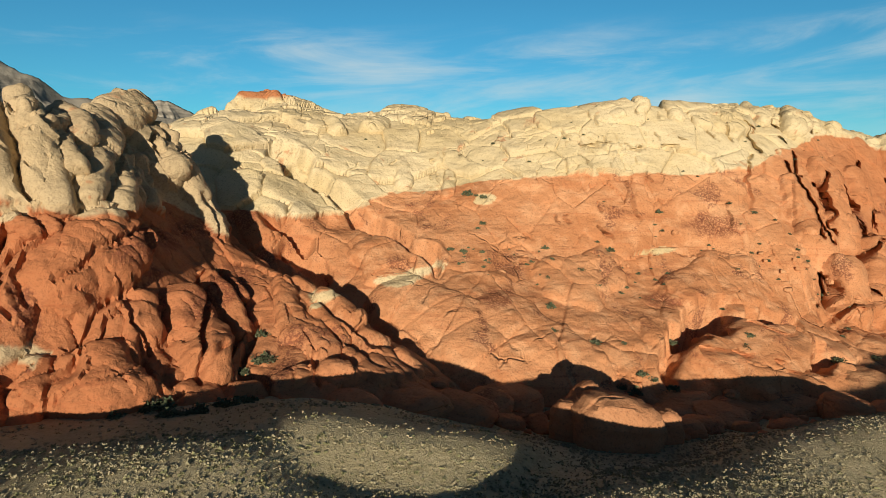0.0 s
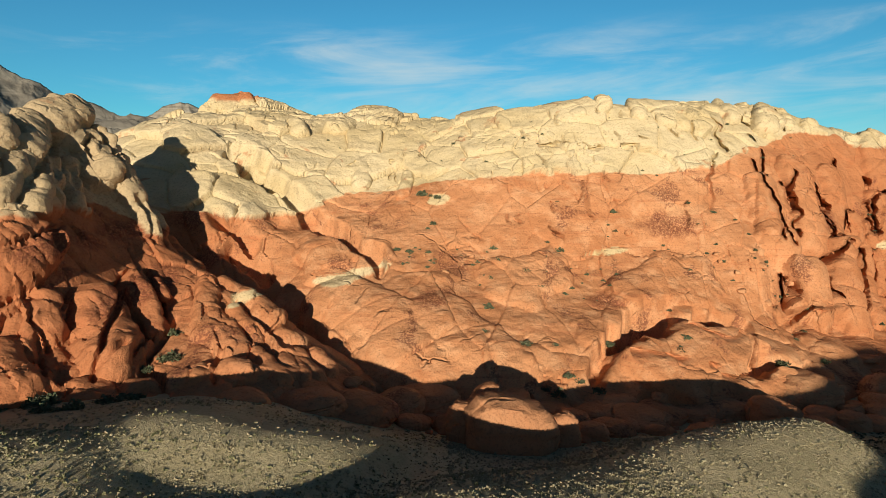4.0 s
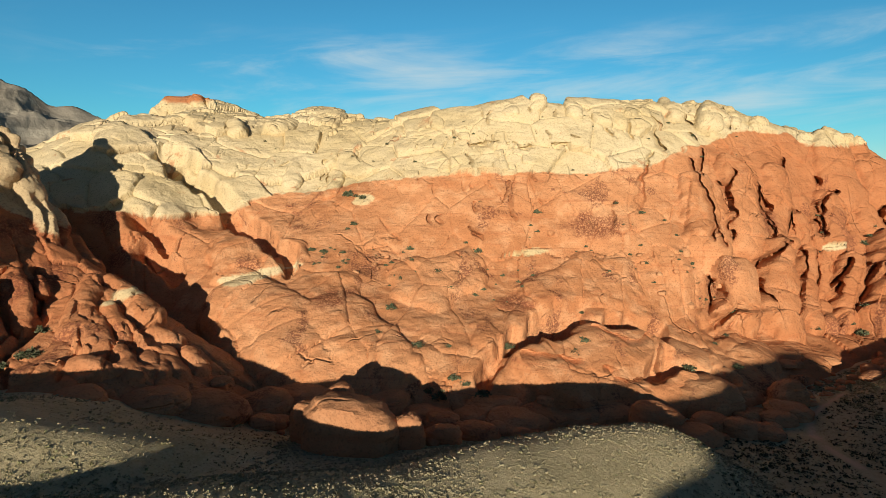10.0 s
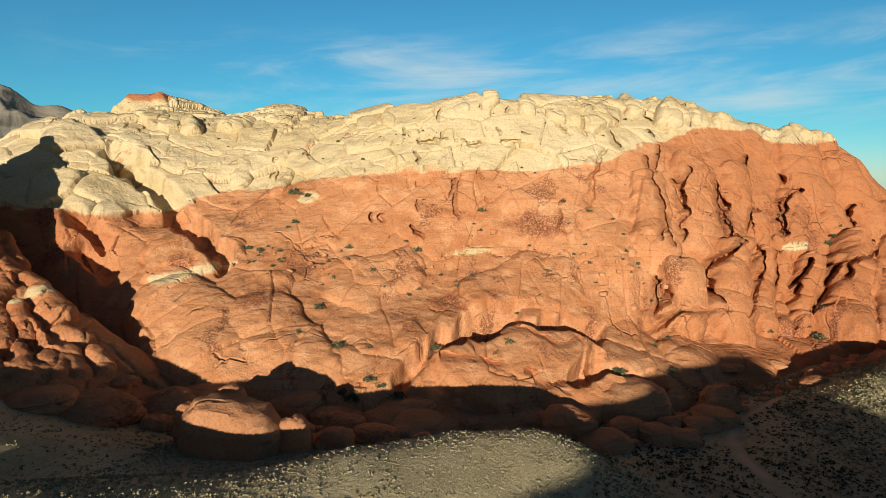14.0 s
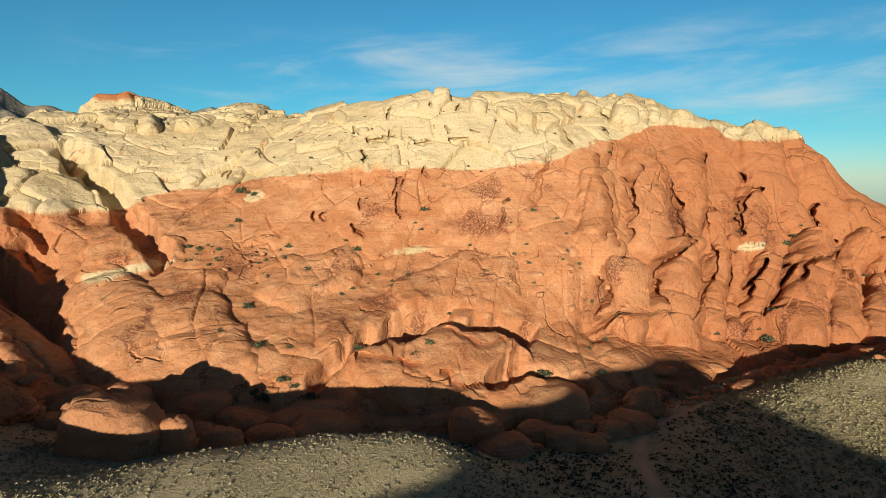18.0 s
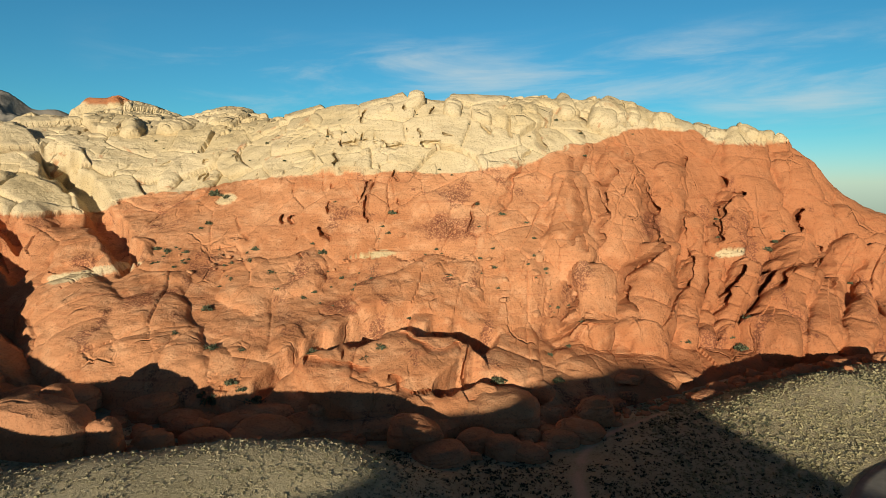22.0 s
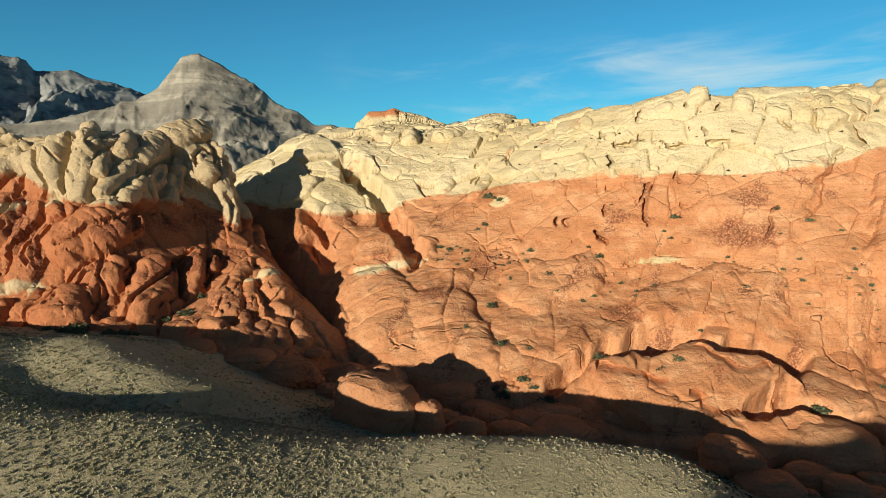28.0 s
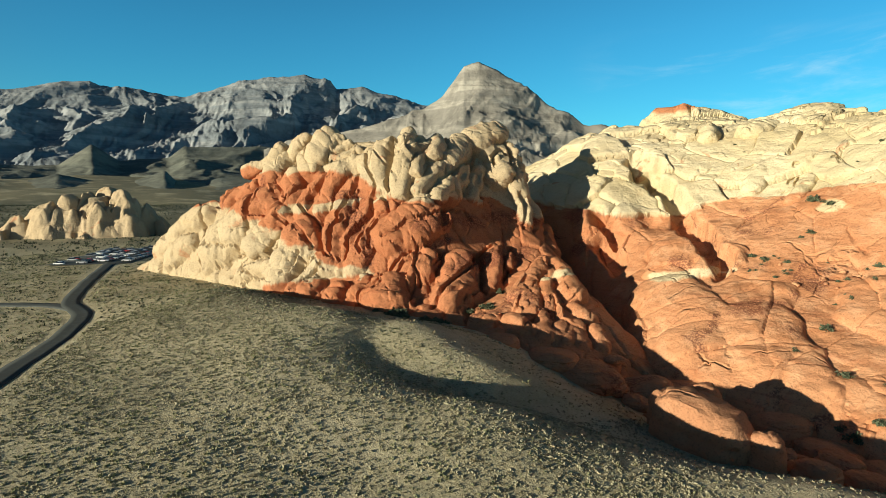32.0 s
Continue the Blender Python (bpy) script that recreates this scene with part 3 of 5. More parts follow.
CAP_JOINTS = [[(92.4, 93.3), (95.3, 90.3), (95.5, 84.7)], [(95.2, 77.8), (93.6, 72.5)], [(118.7, 89.2), (119.7, 86.3), (122.5, 84.2)], [(129.6, 89.4), (129.9, 83.5)], [(136.2, 79.3), (132.3, 73.2)], [(102.3, 94.9), (101.2, 89.7)], [(123.4, 97.2), (122.9, 92.3)], [(153.3, 86.1), (155.8, 83.9)],
              [(170.8, 96.6), (171.4, 87.3)], [(161.3, 96.4), (164.5, 91.7)], [(137.1, 92.6), (142.0, 88.8)], [(88.8, 100.1), (91.3, 97.9)], [(74.6, 80.7), (82.6, 81.3), (90.6, 79.9)], [(106.9, 83.3), (115.1, 82.7)]]
WEST_JOINTS = [[(-4.8, 71.5), (-3.8, 66.0), (-4.2, 61.4)], [(-62.8, 89.0), (-54.0, 80.6)], [(-54.0, 89.2), (-43.8, 81.6), (-37.1, 78.2)], [(-26.4, 83.9), (-28.8, 92.6), (-17.0, 91.0)], [(-44.7, 84.7), (-43.7, 88.1)], [(0.7, 71.5), (2.7, 73.6)], [(5.2, 85.2), (9.5, 86.0)], [(16.8, 71.5), (20.5, 64.6)],
               [(27.5, 80.9), (30.4, 75.7)], [(38.9, 79.1), (39.0, 71.3)], [(8.1, 74.4), (16.6, 75.1)], [(-14.5, 71.4), (-10.5, 73.6)], [(53.6, 91.7), (57.3, 86.0)], [(55.9, 85.3), (63.2, 82.9)]]
# gaps between the lobes of the knoll, as (way along its face, z)
DEEP_WEST = [[(-95.8, 44.6), (-96.9, 52.0), (-97.2, 58.1), (-88.4, 62.2), (-87.6, 65.2)],
             [(-95.8, 44.6), (-94.0, 40.1), (-87.5, 37.0)],
             [(-65.7, 47.0), (-67.6, 53.6), (-68.5, 59.3), (-69.9, 65.1), (-72.1, 70.8)],
             [(-65.3, 70.7), (-65.6, 73.0), (-68.1, 75.2)],
             [(-68.3, 56.4), (-57.7, 56.9), (-54.0, 60.4), (-50.6, 64.4), (-46.0, 69.9)],
             [(-35.9, 47.7), (-39.0, 51.0), (-45.7, 54.3), (-53.4, 56.7)],
             [(-29.1, 46.2), (-33.1, 47.9), (-36.5, 54.6), (-41.4, 58.0), (-46.4, 60.0)],
             [(-57.2, 75.9), (-56.9, 80.4), (-55.8, 80.8)],
             [(-50.2, 75.9), (-51.6, 80.9), (-49.8, 83.7)]]
DEEP_EAST = [[(-29.3, 47.9), (-31.4, 52.1), (-30.8, 57.2), (-29.7, 60.9), (-30.4, 64.5)],
             [(-23.0, 45.6), (-24.1, 51.5), (-22.6, 54.8), (-20.0, 60.0), (-19.5, 62.1)],
             [(-16.0, 65.5), (-18.1, 72.8), (-18.7, 78.4), (-21.0, 83.2)],
             [(-10.2, 70.5), (-10.8, 75.4), (-11.0, 78.2), (-15.7, 84.4)],
             [(2.4, 55.0), (1.0, 61.9), (-2.1, 69.1), (-2.2, 72.8), (-1.2, 77.0)],
             [(9.2, 34.1), (10.2, 40.0), (11.7, 43.2), (11.8, 46.4)],
             [(20.7, 31.4), (14.6, 33.0), (21.4, 40.3), (20.8, 43.8), (18.7, 49.3)],
             [(17.4, 37.2), (14.8, 41.6), (13.1, 46.3), (14.0, 48.7)],
             [(7.6, 70.9), (4.9, 77.3), (7.1, 80.7), (10.1, 78.5), (11.2, 73.3), (9.5, 69.7)]]
CLEFTS_WEST = [[(-93.5, 44.2), (-82.7, 45.2), (-67.0, 46.0)],
             [(-95.0, 59.4), (-89.5, 64.0), (-85.1, 66.4)],
             [(-87.3, 60.9), (-82.6, 66.1), (-72.4, 70.7)],
             [(-68.3, 64.3), (-72.5, 73.1)],
             [(-64.6, 70.7), (-59.7, 66.3), (-54.0, 63.2)],
             [(-67.4, 57.0), (-65.3, 64.2), (-62.5, 68.1)],
             [(-66.9, 48.9), (-59.5, 46.5), (-53.9, 45.2), (-51.9, 48.9), (-48.2, 52.4), (-45.7, 54.3)],
             [(-76.6, 39.0), (-74.6, 42.0), (-66.6, 44.8)],
             [(-65.3, 39.3), (-61.0, 41.4), (-52.1, 44.9)],
             [(-65.2, 38.9), (-55.5, 37.9), (-44.7, 36.4)],
             [(-39.5, 45.9), (-40.2, 42.5), (-41.7, 38.3)],
             [(-40.1, 37.7), (-37.1, 41.0), (-33.4, 44.6)],
             [(-36.6, 35.4), (-33.5, 38.0), (-30.7, 42.9)]]
CLEFTS_MID = [[(-29.8, 49.6), (-30.5, 53.9), (-28.7, 57.3)],
             [(-18.4, 46.6), (-19.7, 50.0), (-19.7, 54.8), (-18.6, 57.4), (-16.3, 59.2)],
             [(-15.7, 49.1), (-17.7, 53.2), (-16.6, 56.7), (-13.9, 59.2), (-11.6, 61.2)],
             [(-8.7, 42.0), (-7.2, 44.4), (-4.1, 48.5)],
             [(-46.4, 62.4), (-43.0, 67.1), (-39.5, 70.1)],
             [(-42.3, 60.5), (-41.9, 64.4), (-41.4, 69.0)],
             [(-34.0, 60.0), (-34.4, 65.3), (-31.8, 69.9), (-28.1, 71.8)],
             [(-29.5, 63.6), (-28.5, 68.1), (-27.7, 71.0)],
             [(-21.8, 64.4), (-21.7, 67.2), (-24.5, 72.7), (-27.7, 78.5)],
             [(-8.9, 68.6), (-8.3, 72.7), (-8.3, 77.3), (-7.8, 79.6)],
             [(-21.2, 60.7), (-22.1, 63.6), (-18.6, 64.6), (-15.7, 62.5)],
             [(-15.4, 63.3), (-8.9, 63.2), (-2.6, 62.6), (2.3, 61.7)],
             [(-6.4, 55.2), (-1.2, 57.6), (1.2, 60.1), (3.6, 61.0)]]
CLEFTS_EAST = [[(-11.9, 51.8), (-6.2, 54.7), (-2.0, 56.0)],
             [(-42.1, 75.6), (-42.2, 79.5), (-38.8, 78.9), (-37.0, 80.5)],
             [(-57.0, 73.0), (-50.3, 74.8), (-41.1, 75.6), (-32.9, 78.5), (-25.9, 80.0)],
             [(-6.6, 78.7), (-10.4, 84.4), (-9.3, 84.9)],
             [(2.4, 65.4), (-0.9, 72.9), (-0.7, 77.0)],
             [(6.3, 63.6), (2.1, 71.2), (-0.9, 78.8)],
             [(12.7, 68.9), (12.4, 75.5), (9.6, 80.4)],
             [(15.4, 71.1), (12.8, 77.6), (9.2, 82.3)],
             [(16.1, 64.4), (18.3, 59.6), (19.9, 55.2)],
             [(18.4, 64.5), (21.2, 57.7), (23.6, 53.9)],
             [(2.8, 83.6), (-0.1, 86.9), (2.8, 87.6)],
             [(6.9, 38.8), (3.9, 43.5), (3.9, 47.2)]]
CLEFTS_LOW = [[(-0.0, 40.3), (1.4, 35.0), (5.4, 32.9)],
             [(-13.6, 33.1), (-12.6, 36.0), (-8.1, 40.3)],
             [(-24.9, 36.5), (-17.8, 37.8), (-12.2, 39.0)],
             [(-5.6, 41.7), (-4.9, 45.3), (-2.1, 47.0)],
             [(-2.1, 48.6), (-0.9, 43.7), (2.0, 39.1)],
             [(33.1, 39.2), (34.0, 37.2)],
             [(31.2, 35.3), (31.5, 34.2), (29.5, 31.7)],
             [(36.5, 36.2), (36.9, 34.5), (36.6, 32.8)],
             [(39.0, 35.3), (39.9, 34.1), (43.2, 32.7)],
             [(23.6, 39.4), (17.7, 32.6), (16.8, 31.9)],
             [(29.2, 39.2), (29.1, 37.1)],
             [(22.4, 42.7), (26.4, 43.4)],
             [(3.5, 34.9), (7.7, 35.0), (12.2, 34.0)]]


def reach(x, z, lines, waver=0.7):
    """The way to the nearest of the lines, which waver a little."""
    x, z = x + waver * wavy(x / 3.1, z / 3.1, 71), z + waver * wavy(x / 3.3, z / 3.3, 72)
    least = np.full(x.shape, 99.0)
    for line in lines:
        for (ax, az), (bx, bz) in zip(line, line[1:]):
            t = np.clip(((x - ax) * (bx - ax) + (z - az) * (bz - az)) / ((bx - ax) ** 2 + (bz - az) ** 2), 0, 1)
            least = np.minimum(least, np.hypot(x - ax - t * (bx - ax), z - az - t * (bz - az)))
    return least


def line_depth(x, z, lines, wide, deep):
    """A joint with a steep wall."""
    return deep * np.exp(-(reach(x, z, lines, 0.9) / wide) ** 4)


def lobes_between(x, z, lines, wide, deep, slot, gape=0.75):
    """How far the rock falls back beside the gaps: round shoulders and a dark slot."""
    d = reach(x, z, lines)
    return deep * (1 - dome(d, wide)) + slot * np.exp(-(d / gape) ** 4)


def swelling(x, y, z, lobes, spread=1.45):
    """How far the lobes swell out of the face; where two meet, a crease is left."""
    most = np.full(x.shape, 0.0)
    for i, (ax, ay, az, bx, by, bz, r) in enumerate(lobes):
        R = spread * r
        lo, hi = (min(ax, bx) - 3 * R, min(ay, by) - 3 * R), (max(ax, bx) + 3 * R, max(ay, by) + 3 * R)
        hit = np.nonzero((x > lo[0]) & (x < hi[0]) & (y > lo[1]) & (y < hi[1]))[0]
        if not len(hit):
            continue
        px, py, pz = x[hit], y[hit], z[hit]
        wob = 0.28 * r * rough(px / (1.3 * r) + i, (py + pz) / (1.5 * r), 90 + i % 7, 3)
        dx, dy, dz = bx - ax, by - ay, bz - az
        t = np.clip(((px - ax) * dx + (py - ay) * dy + (pz - az) * dz) / (dx * dx + dy * dy + dz * dz + 0.01), 0, 1)
        d = np.sqrt((px - ax - t * dx) ** 2 + (py - ay - t * dy) ** 2 + (pz - az - t * dz) ** 2) + wob
        q = np.clip(d / (R * (1.08 - 0.22 * t)), 0, 1)
        block = np.clip(1 - q ** 2.6, 0, 1) ** 0.55
        joint = 0.09 * np.exp(-(((t * 2.3 + 0.6 * hashed(i, 2, 5)) % 1.0 - 0.5) / 0.045) ** 2)
        most[hit] = np.maximum(most[hit], (0.95 + 0.4 * hashed(i, 3, 5)) * r * (block - joint * block))
    return most


# rounded columns and domes of the cliff, as (foot x y z, head x y z, radius)
LOW_COLUMNS = [(168.7, 187.8, 20.8, 176.5, 205.2, 40.8, 7.5), (183.4, 193.7, 21.2, 192.1, 212.8, 41.2, 3.9), (189.7, 194.0, 19.4, 198.6, 212.3, 39.3, 3.0),
               (196.9, 196.6, 18.8, 208.1, 212.4, 37.4, 4.5), (210.1, 195.0, 19.4, 228.5, 221.7, 41.2, 7.7), (221.4, 192.2, 18.5, 246.8, 226.8, 42.7, 5.5),
               (233.1, 192.1, 18.7, 254.6, 225.1, 40.9, 4.5), (153.1, 183.3, 24.3, 155.0, 190.2, 36.9, 6.6)]
HIGH_COLUMNS = [(202.8, 216.4, 45.7, 208.4, 227.0, 58.9, 6.5), (190.8, 214.9, 45.4, 193.0, 219.6, 54.3, 3.5), (226.6, 226.7, 49.8, 224.9, 230.1, 56.3, 6.0),
                (242.7, 230.1, 49.6, 239.3, 232.8, 56.2, 6.2), (166.3, 202.2, 48.0, 167.5, 217.2, 70.0, 7.4), (148.4, 193.4, 47.9, 148.9, 209.5, 66.8, 6.2),
                (180.2, 211.8, 48.0, 186.2, 224.3, 68.6, 6.2), (216.6, 232.9, 64.9, 217.8, 242.2, 80.8, 8.4), (236.3, 235.6, 62.7, 233.1, 240.6, 72.8, 7.2),
                (253.5, 228.7, 46.6, 249.2, 232.2, 53.6, 6.3)]
DOMES = [(19.4, 142.4, 22.9, 7.1, 159.3, 32.7, 11.7), (40.6, 142.7, 22.5, 32.2, 156.8, 31.4, 8.7), (72.9, 152.9, 27.2, 71.9, 156.8, 28.8, 2.9),
         (150.1, 168.2, 17.7, 152.9, 178.0, 19.4, 5.9), (168.0, 174.0, 16.2, 166.1, 184.4, 19.0, 5.9), (149.9, 179.3, 21.0, 145.7, 179.3, 22.7, 3.7),
         (0.4, 178.3, 43.7, 10.1, 183.0, 45.8, 7.6), (24.2, 166.3, 36.7, 30.1, 171.1, 38.3, 5.9), (56.6, 176.4, 37.6, 65.4, 181.6, 40.2, 7.6),
         (109.9, 181.3, 37.2, 90.3, 175.7, 34.7, 7.3)]


def cliff_detail(x, y, z, steep):
    pale = cream_share(x, y, z)
    warp = 3.0 * rough(x / 22, y / 22, 41, 2)
    fins = soft(150, 168, x) * soft(48, 41, z) * soft(12, 17, z)
    e, c = pillow((x - 0.5 * (z - 40) + 0.5 * warp) / 8.5, (y + 0.5 * z) / 70, 3)
    d = fins * (2.2 * (c - 0.5) - 0.6)
    e, c = pillow((x - 0.25 * z + warp) / 19, (0.6 * y + z + warp) / 32, 8)
    d = d + (1 - fins) * (1 - pale) * (0.6 * dome(e, 0.08) - 0.5 + 1.3 * (c - 0.5))
    e, c = pillow((x + 0.4 * z + warp) / 8, (0.6 * y + z - 0.3 * x) / 12, 12)
    rugged = soft(0.0, 0.5, rough(x / 30, z / 24, 81, 2))
    d = d + (1 - pale) * (1 - 0.7 * fins) * rugged * (0.9 * dome(e, 0.10) - 0.8 + 1.2 * (c - 0.5))
    front = 157.5 + 0.09 * (x - 97)
    block = soft(1.0, 0.86, np.hypot((x - 101) / 27, (y - 148) / 14)) * soft(1.2, -0.6, y - front)
    foot = soft(31, 25, z) * soft(158, 138, x) * (1 - 0.75 * block)
    e, c = pillow((x + warp) / 15, y / 15, 16)
    d = d + foot * ((0.7 + 0.7 * c) * dome(e, 0.45) - 0.8)
    d = d + 3.6 * block
    e, c = pillow((x + 0.25 * z + warp) / 17, (0.7 * y + 0.7 * z + warp) / 12, 20)
    d = d + pale * (1.3 * dome(e, 0.16) - 1.2 + 3.4 * (c - 0.5))
    e, c = pillow((x - 0.3 * z + 0.5 * warp) / 6.4, (0.7 * y + 0.7 * z) / 4.6, 24)
    d = d + pale * soft(-0.2, 0.4, rough(x / 26, z / 20, 85, 2)) * (0.9 * dome(e, 0.18) - 0.7 + 1.6 * (c - 0.5)) + (1 - pale) * 0.12 * (dome(e, 0.15) - 0.6)
    bluff = soft(1.20, 1.55, steep)
    d = d + 1.25 * swelling(x, y, z, LOW_COLUMNS, 1.15) + 0.5 * swelling(x, y, z, HIGH_COLUMNS, 1.15) + 0.35 * swelling(x, y, z, DOMES)
    jog = x + 0.8 * rough(x / 6, z / 2.4, 71, 3)
    cut = bluff * soft(25, 29, z) * (lobes_between(jog, z, CRACKS, 2.0, 0.6, 6.0, 0.58) * (y > 160) + lobes_between(jog, z, HIGH_CRACKS + RED_JOINTS, 1.2, 0.3, 5.0, 0.50) * (y > 165)) + bluff * lobes_between(jog, z, SEAMS + FACE_JOINTS, 1.1, 0.3, 3.4, 0.48)
    cut = cut + lobes_between(jog, z, BLOCK_SEAMS, 1.4, 0.5, 4.0, 0.45) * (y < 172) + bluff * pale * lobes_between(jog, z, CREAM_CRACKS + CAP_JOINTS + WEST_JOINTS, 1.2, 0.3, 3.4, 0.48)
    d = d - line_depth(x, z, TRENCHES, 2.3, 7.5) * (y > 165) - line_depth(x, z, LEFT_GAP, 2.2, 6.0) * (y < 172) - line_depth(x, z, GAPS, 1.5, 8.0) * (y < 172)
    cave = np.hypot((x + 31) / 4.5, (z - 74.5) / 3.2)
    d = d - 8.0 * soft(1.1, 0.7, cave) * (y > 205)
    ajar = np.where(z > 32, 0.85 * soft(-0.10, 0.16, rough(x / 6, z / 5, 73, 2)), 0.75)          # the middle joints stand open here and there only
    return d + 0.45 * rough(x / 9, (y + z) / 9, 28, 4), cut * np.maximum(ajar, soft(118, 140, x))


# rounded lobes of the knoll, as (foot x y z, head x y z, radius)
CREST_KNOBS = [(-122.5, 91.6, 73.0, -116.1, 95.3, 77.1, 2.5), (-109.5, 94.2, 70.8, -109.3, 98.7, 80.0, 3.7), (-106.0, 101.4, 80.0, -101.0, 103.2, 83.8, 2.8),
               (-94.6, 104.0, 78.6, -92.6, 108.5, 84.6, 4.3), (-94.4, 100.5, 72.7, -98.0, 101.5, 77.7, 2.6), (-92.8, 101.8, 73.7, -94.2, 104.9, 79.6, 2.7),
               (-89.0, 104.0, 75.0, -86.2, 109.7, 82.3, 2.3), (-86.7, 104.9, 74.5, -79.8, 111.0, 79.8, 2.1), (-82.9, 105.8, 73.0, -75.6, 112.2, 76.7, 1.7),
               (-76.9, 110.9, 76.0, -72.8, 119.5, 83.1, 2.1), (-111.1, 91.0, 65.8, -116.9, 94.5, 75.0, 1.9)]
PILLARS = [(-71.7, 110.7, 70.3, -74.2, 114.0, 78.2, 3.5), (-65.1, 109.8, 63.4, -67.5, 112.1, 69.2, 2.3), (-60.9, 113.6, 64.9, -71.5, 126.9, 85.7, 3.1),
           (-59.8, 120.0, 72.1, -71.5, 132.1, 83.8, 2.4), (-63.0, 129.6, 78.1, -70.7, 138.1, 84.1, 3.1), (-56.9, 118.4, 66.7, -60.9, 132.3, 75.7, 2.5),
           (-52.8, 123.6, 64.3, -56.3, 130.2, 69.7, 2.7), (-58.7, 113.9, 63.5, -54.5, 122.0, 66.0, 2.3), (-60.9, 136.9, 75.8, -66.5, 145.1, 82.1, 4.6),
           (-53.9, 130.6, 66.2, -58.8, 138.8, 73.0, 3.1), (-60.7, 125.4, 75.4, -62.4, 127.4, 77.4, 1.1)]
HIGH_KNOBS = [(-65.1, 153.3, 84.4, -65.0, 160.7, 89.4, 4.5), (-51.4, 166.9, 75.2, -56.6, 163.8, 87.4, 3.5), (-54.5, 153.6, 72.1, -55.9, 155.0, 75.7, 3.7),
              (-57.6, 157.9, 80.7, -60.2, 153.0, 79.8, 2.6), (-48.4, 158.2, 66.4, -53.4, 158.8, 75.8, 2.9), (-42.5, 156.4, 57.4, -47.3, 157.6, 64.4, 2.7),
              (-42.6, 162.3, 56.4, -47.0, 163.9, 63.4, 1.8), (-52.8, 140.4, 64.4, -58.1, 147.1, 73.2, 2.3), (-33.5, 159.8, 46.6, -44.7, 170.6, 53.2, 2.1)]
WHITE_LOBES = [(-123.6, 79.7, 46.8, -107.3, 89.1, 59.4, 6.2), (-165.2, 73.8, 43.7, -139.6, 82.4, 57.7, 4.7), (-101.4, 84.7, 47.8, -97.4, 90.2, 56.2, 4.3),
               (-85.5, 84.4, 39.5, -84.1, 91.9, 51.9, 4.7), (-105.2, 83.3, 46.0, -105.5, 84.6, 49.0, 2.2), (-75.0, 84.9, 35.7, -72.0, 92.3, 44.5, 2.4),
               (-70.2, 86.7, 35.2, -69.0, 88.9, 37.4, 2.2), (-103.2, 80.3, 38.3, -92.8, 83.6, 41.0, 2.7), (-73.7, 91.7, 44.8, -65.7, 94.9, 42.8, 1.9),
               (-152.9, 71.7, 39.2, -142.9, 75.1, 45.3, 3.7), (-125.0, 76.9, 40.3, -116.8, 80.0, 43.9, 3.4)]
BUTTRESSES = [(-55.7, 106.8, 52.4, -53.1, 117.6, 61.1, 4.1), (-50.2, 112.4, 53.0, -49.1, 122.1, 58.3, 3.4), (-67.4, 98.1, 49.5, -68.4, 109.5, 65.2, 1.6),
              (-62.9, 98.2, 45.4, -60.0, 110.0, 59.6, 2.2), (-62.7, 97.5, 44.3, -61.5, 103.6, 52.7, 2.9), (-62.9, 108.8, 60.3, -64.2, 109.8, 62.5, 1.9),
              (-59.7, 110.9, 60.3, -60.7, 111.6, 62.1, 1.2), (-70.9, 92.5, 43.9, -77.1, 103.2, 62.9, 3.0), (-78.6, 92.1, 49.0, -88.6, 95.3, 59.8, 3.3),
              (-88.4, 90.9, 53.6, -95.7, 91.4, 57.7, 1.9), (-73.6, 100.4, 57.0, -73.8, 104.4, 62.4, 1.4)]
RED_FINGERS = [(-145.2, 80.9, 58.4, -130.2, 85.8, 63.4, 2.7), (-128.6, 85.6, 62.6, -119.3, 92.3, 73.0, 2.8), (-121.5, 87.9, 63.7, -115.5, 91.8, 69.7, 2.1),
               (-106.5, 87.4, 55.5, -105.5, 93.5, 66.5, 4.0), (-97.1, 94.3, 63.0, -99.7, 97.1, 70.4, 3.3), (-94.4, 93.3, 60.0, -88.1, 102.4, 70.3, 1.7),
               (-83.3, 97.8, 59.5, -82.9, 105.8, 73.2, 2.8), (-79.0, 101.6, 62.2, -76.3, 107.3, 68.8, 2.2), (-68.1, 96.5, 47.7, -67.8, 105.7, 59.8, 1.7),
               (-75.5, 94.8, 50.9, -77.5, 99.2, 57.8, 1.6)]
LOW_LOBES = [(-33.8, 112.8, 34.8, -41.0, 122.7, 44.0, 4.4), (-32.4, 119.6, 35.5, -37.3, 126.6, 41.7, 2.1), (-31.9, 126.1, 37.6, -40.1, 136.8, 47.3, 2.0),
             (-33.5, 136.1, 42.8, -35.9, 140.2, 45.8, 1.2), (-45.7, 97.5, 33.9, -48.2, 101.7, 38.7, 4.3), (-47.0, 106.6, 41.2, -47.2, 109.3, 44.9, 3.3),
             (-50.8, 104.7, 43.9, -52.6, 108.0, 50.0, 1.5), (-43.7, 110.9, 42.1, -44.9, 114.6, 46.4, 2.3), (-61.6, 90.0, 33.8, -62.1, 91.9, 36.6, 2.5),
             (-56.2, 94.8, 36.7, -56.7, 97.5, 40.1, 2.0), (-52.4, 95.0, 34.9, -52.0, 98.8, 38.9, 1.9)]
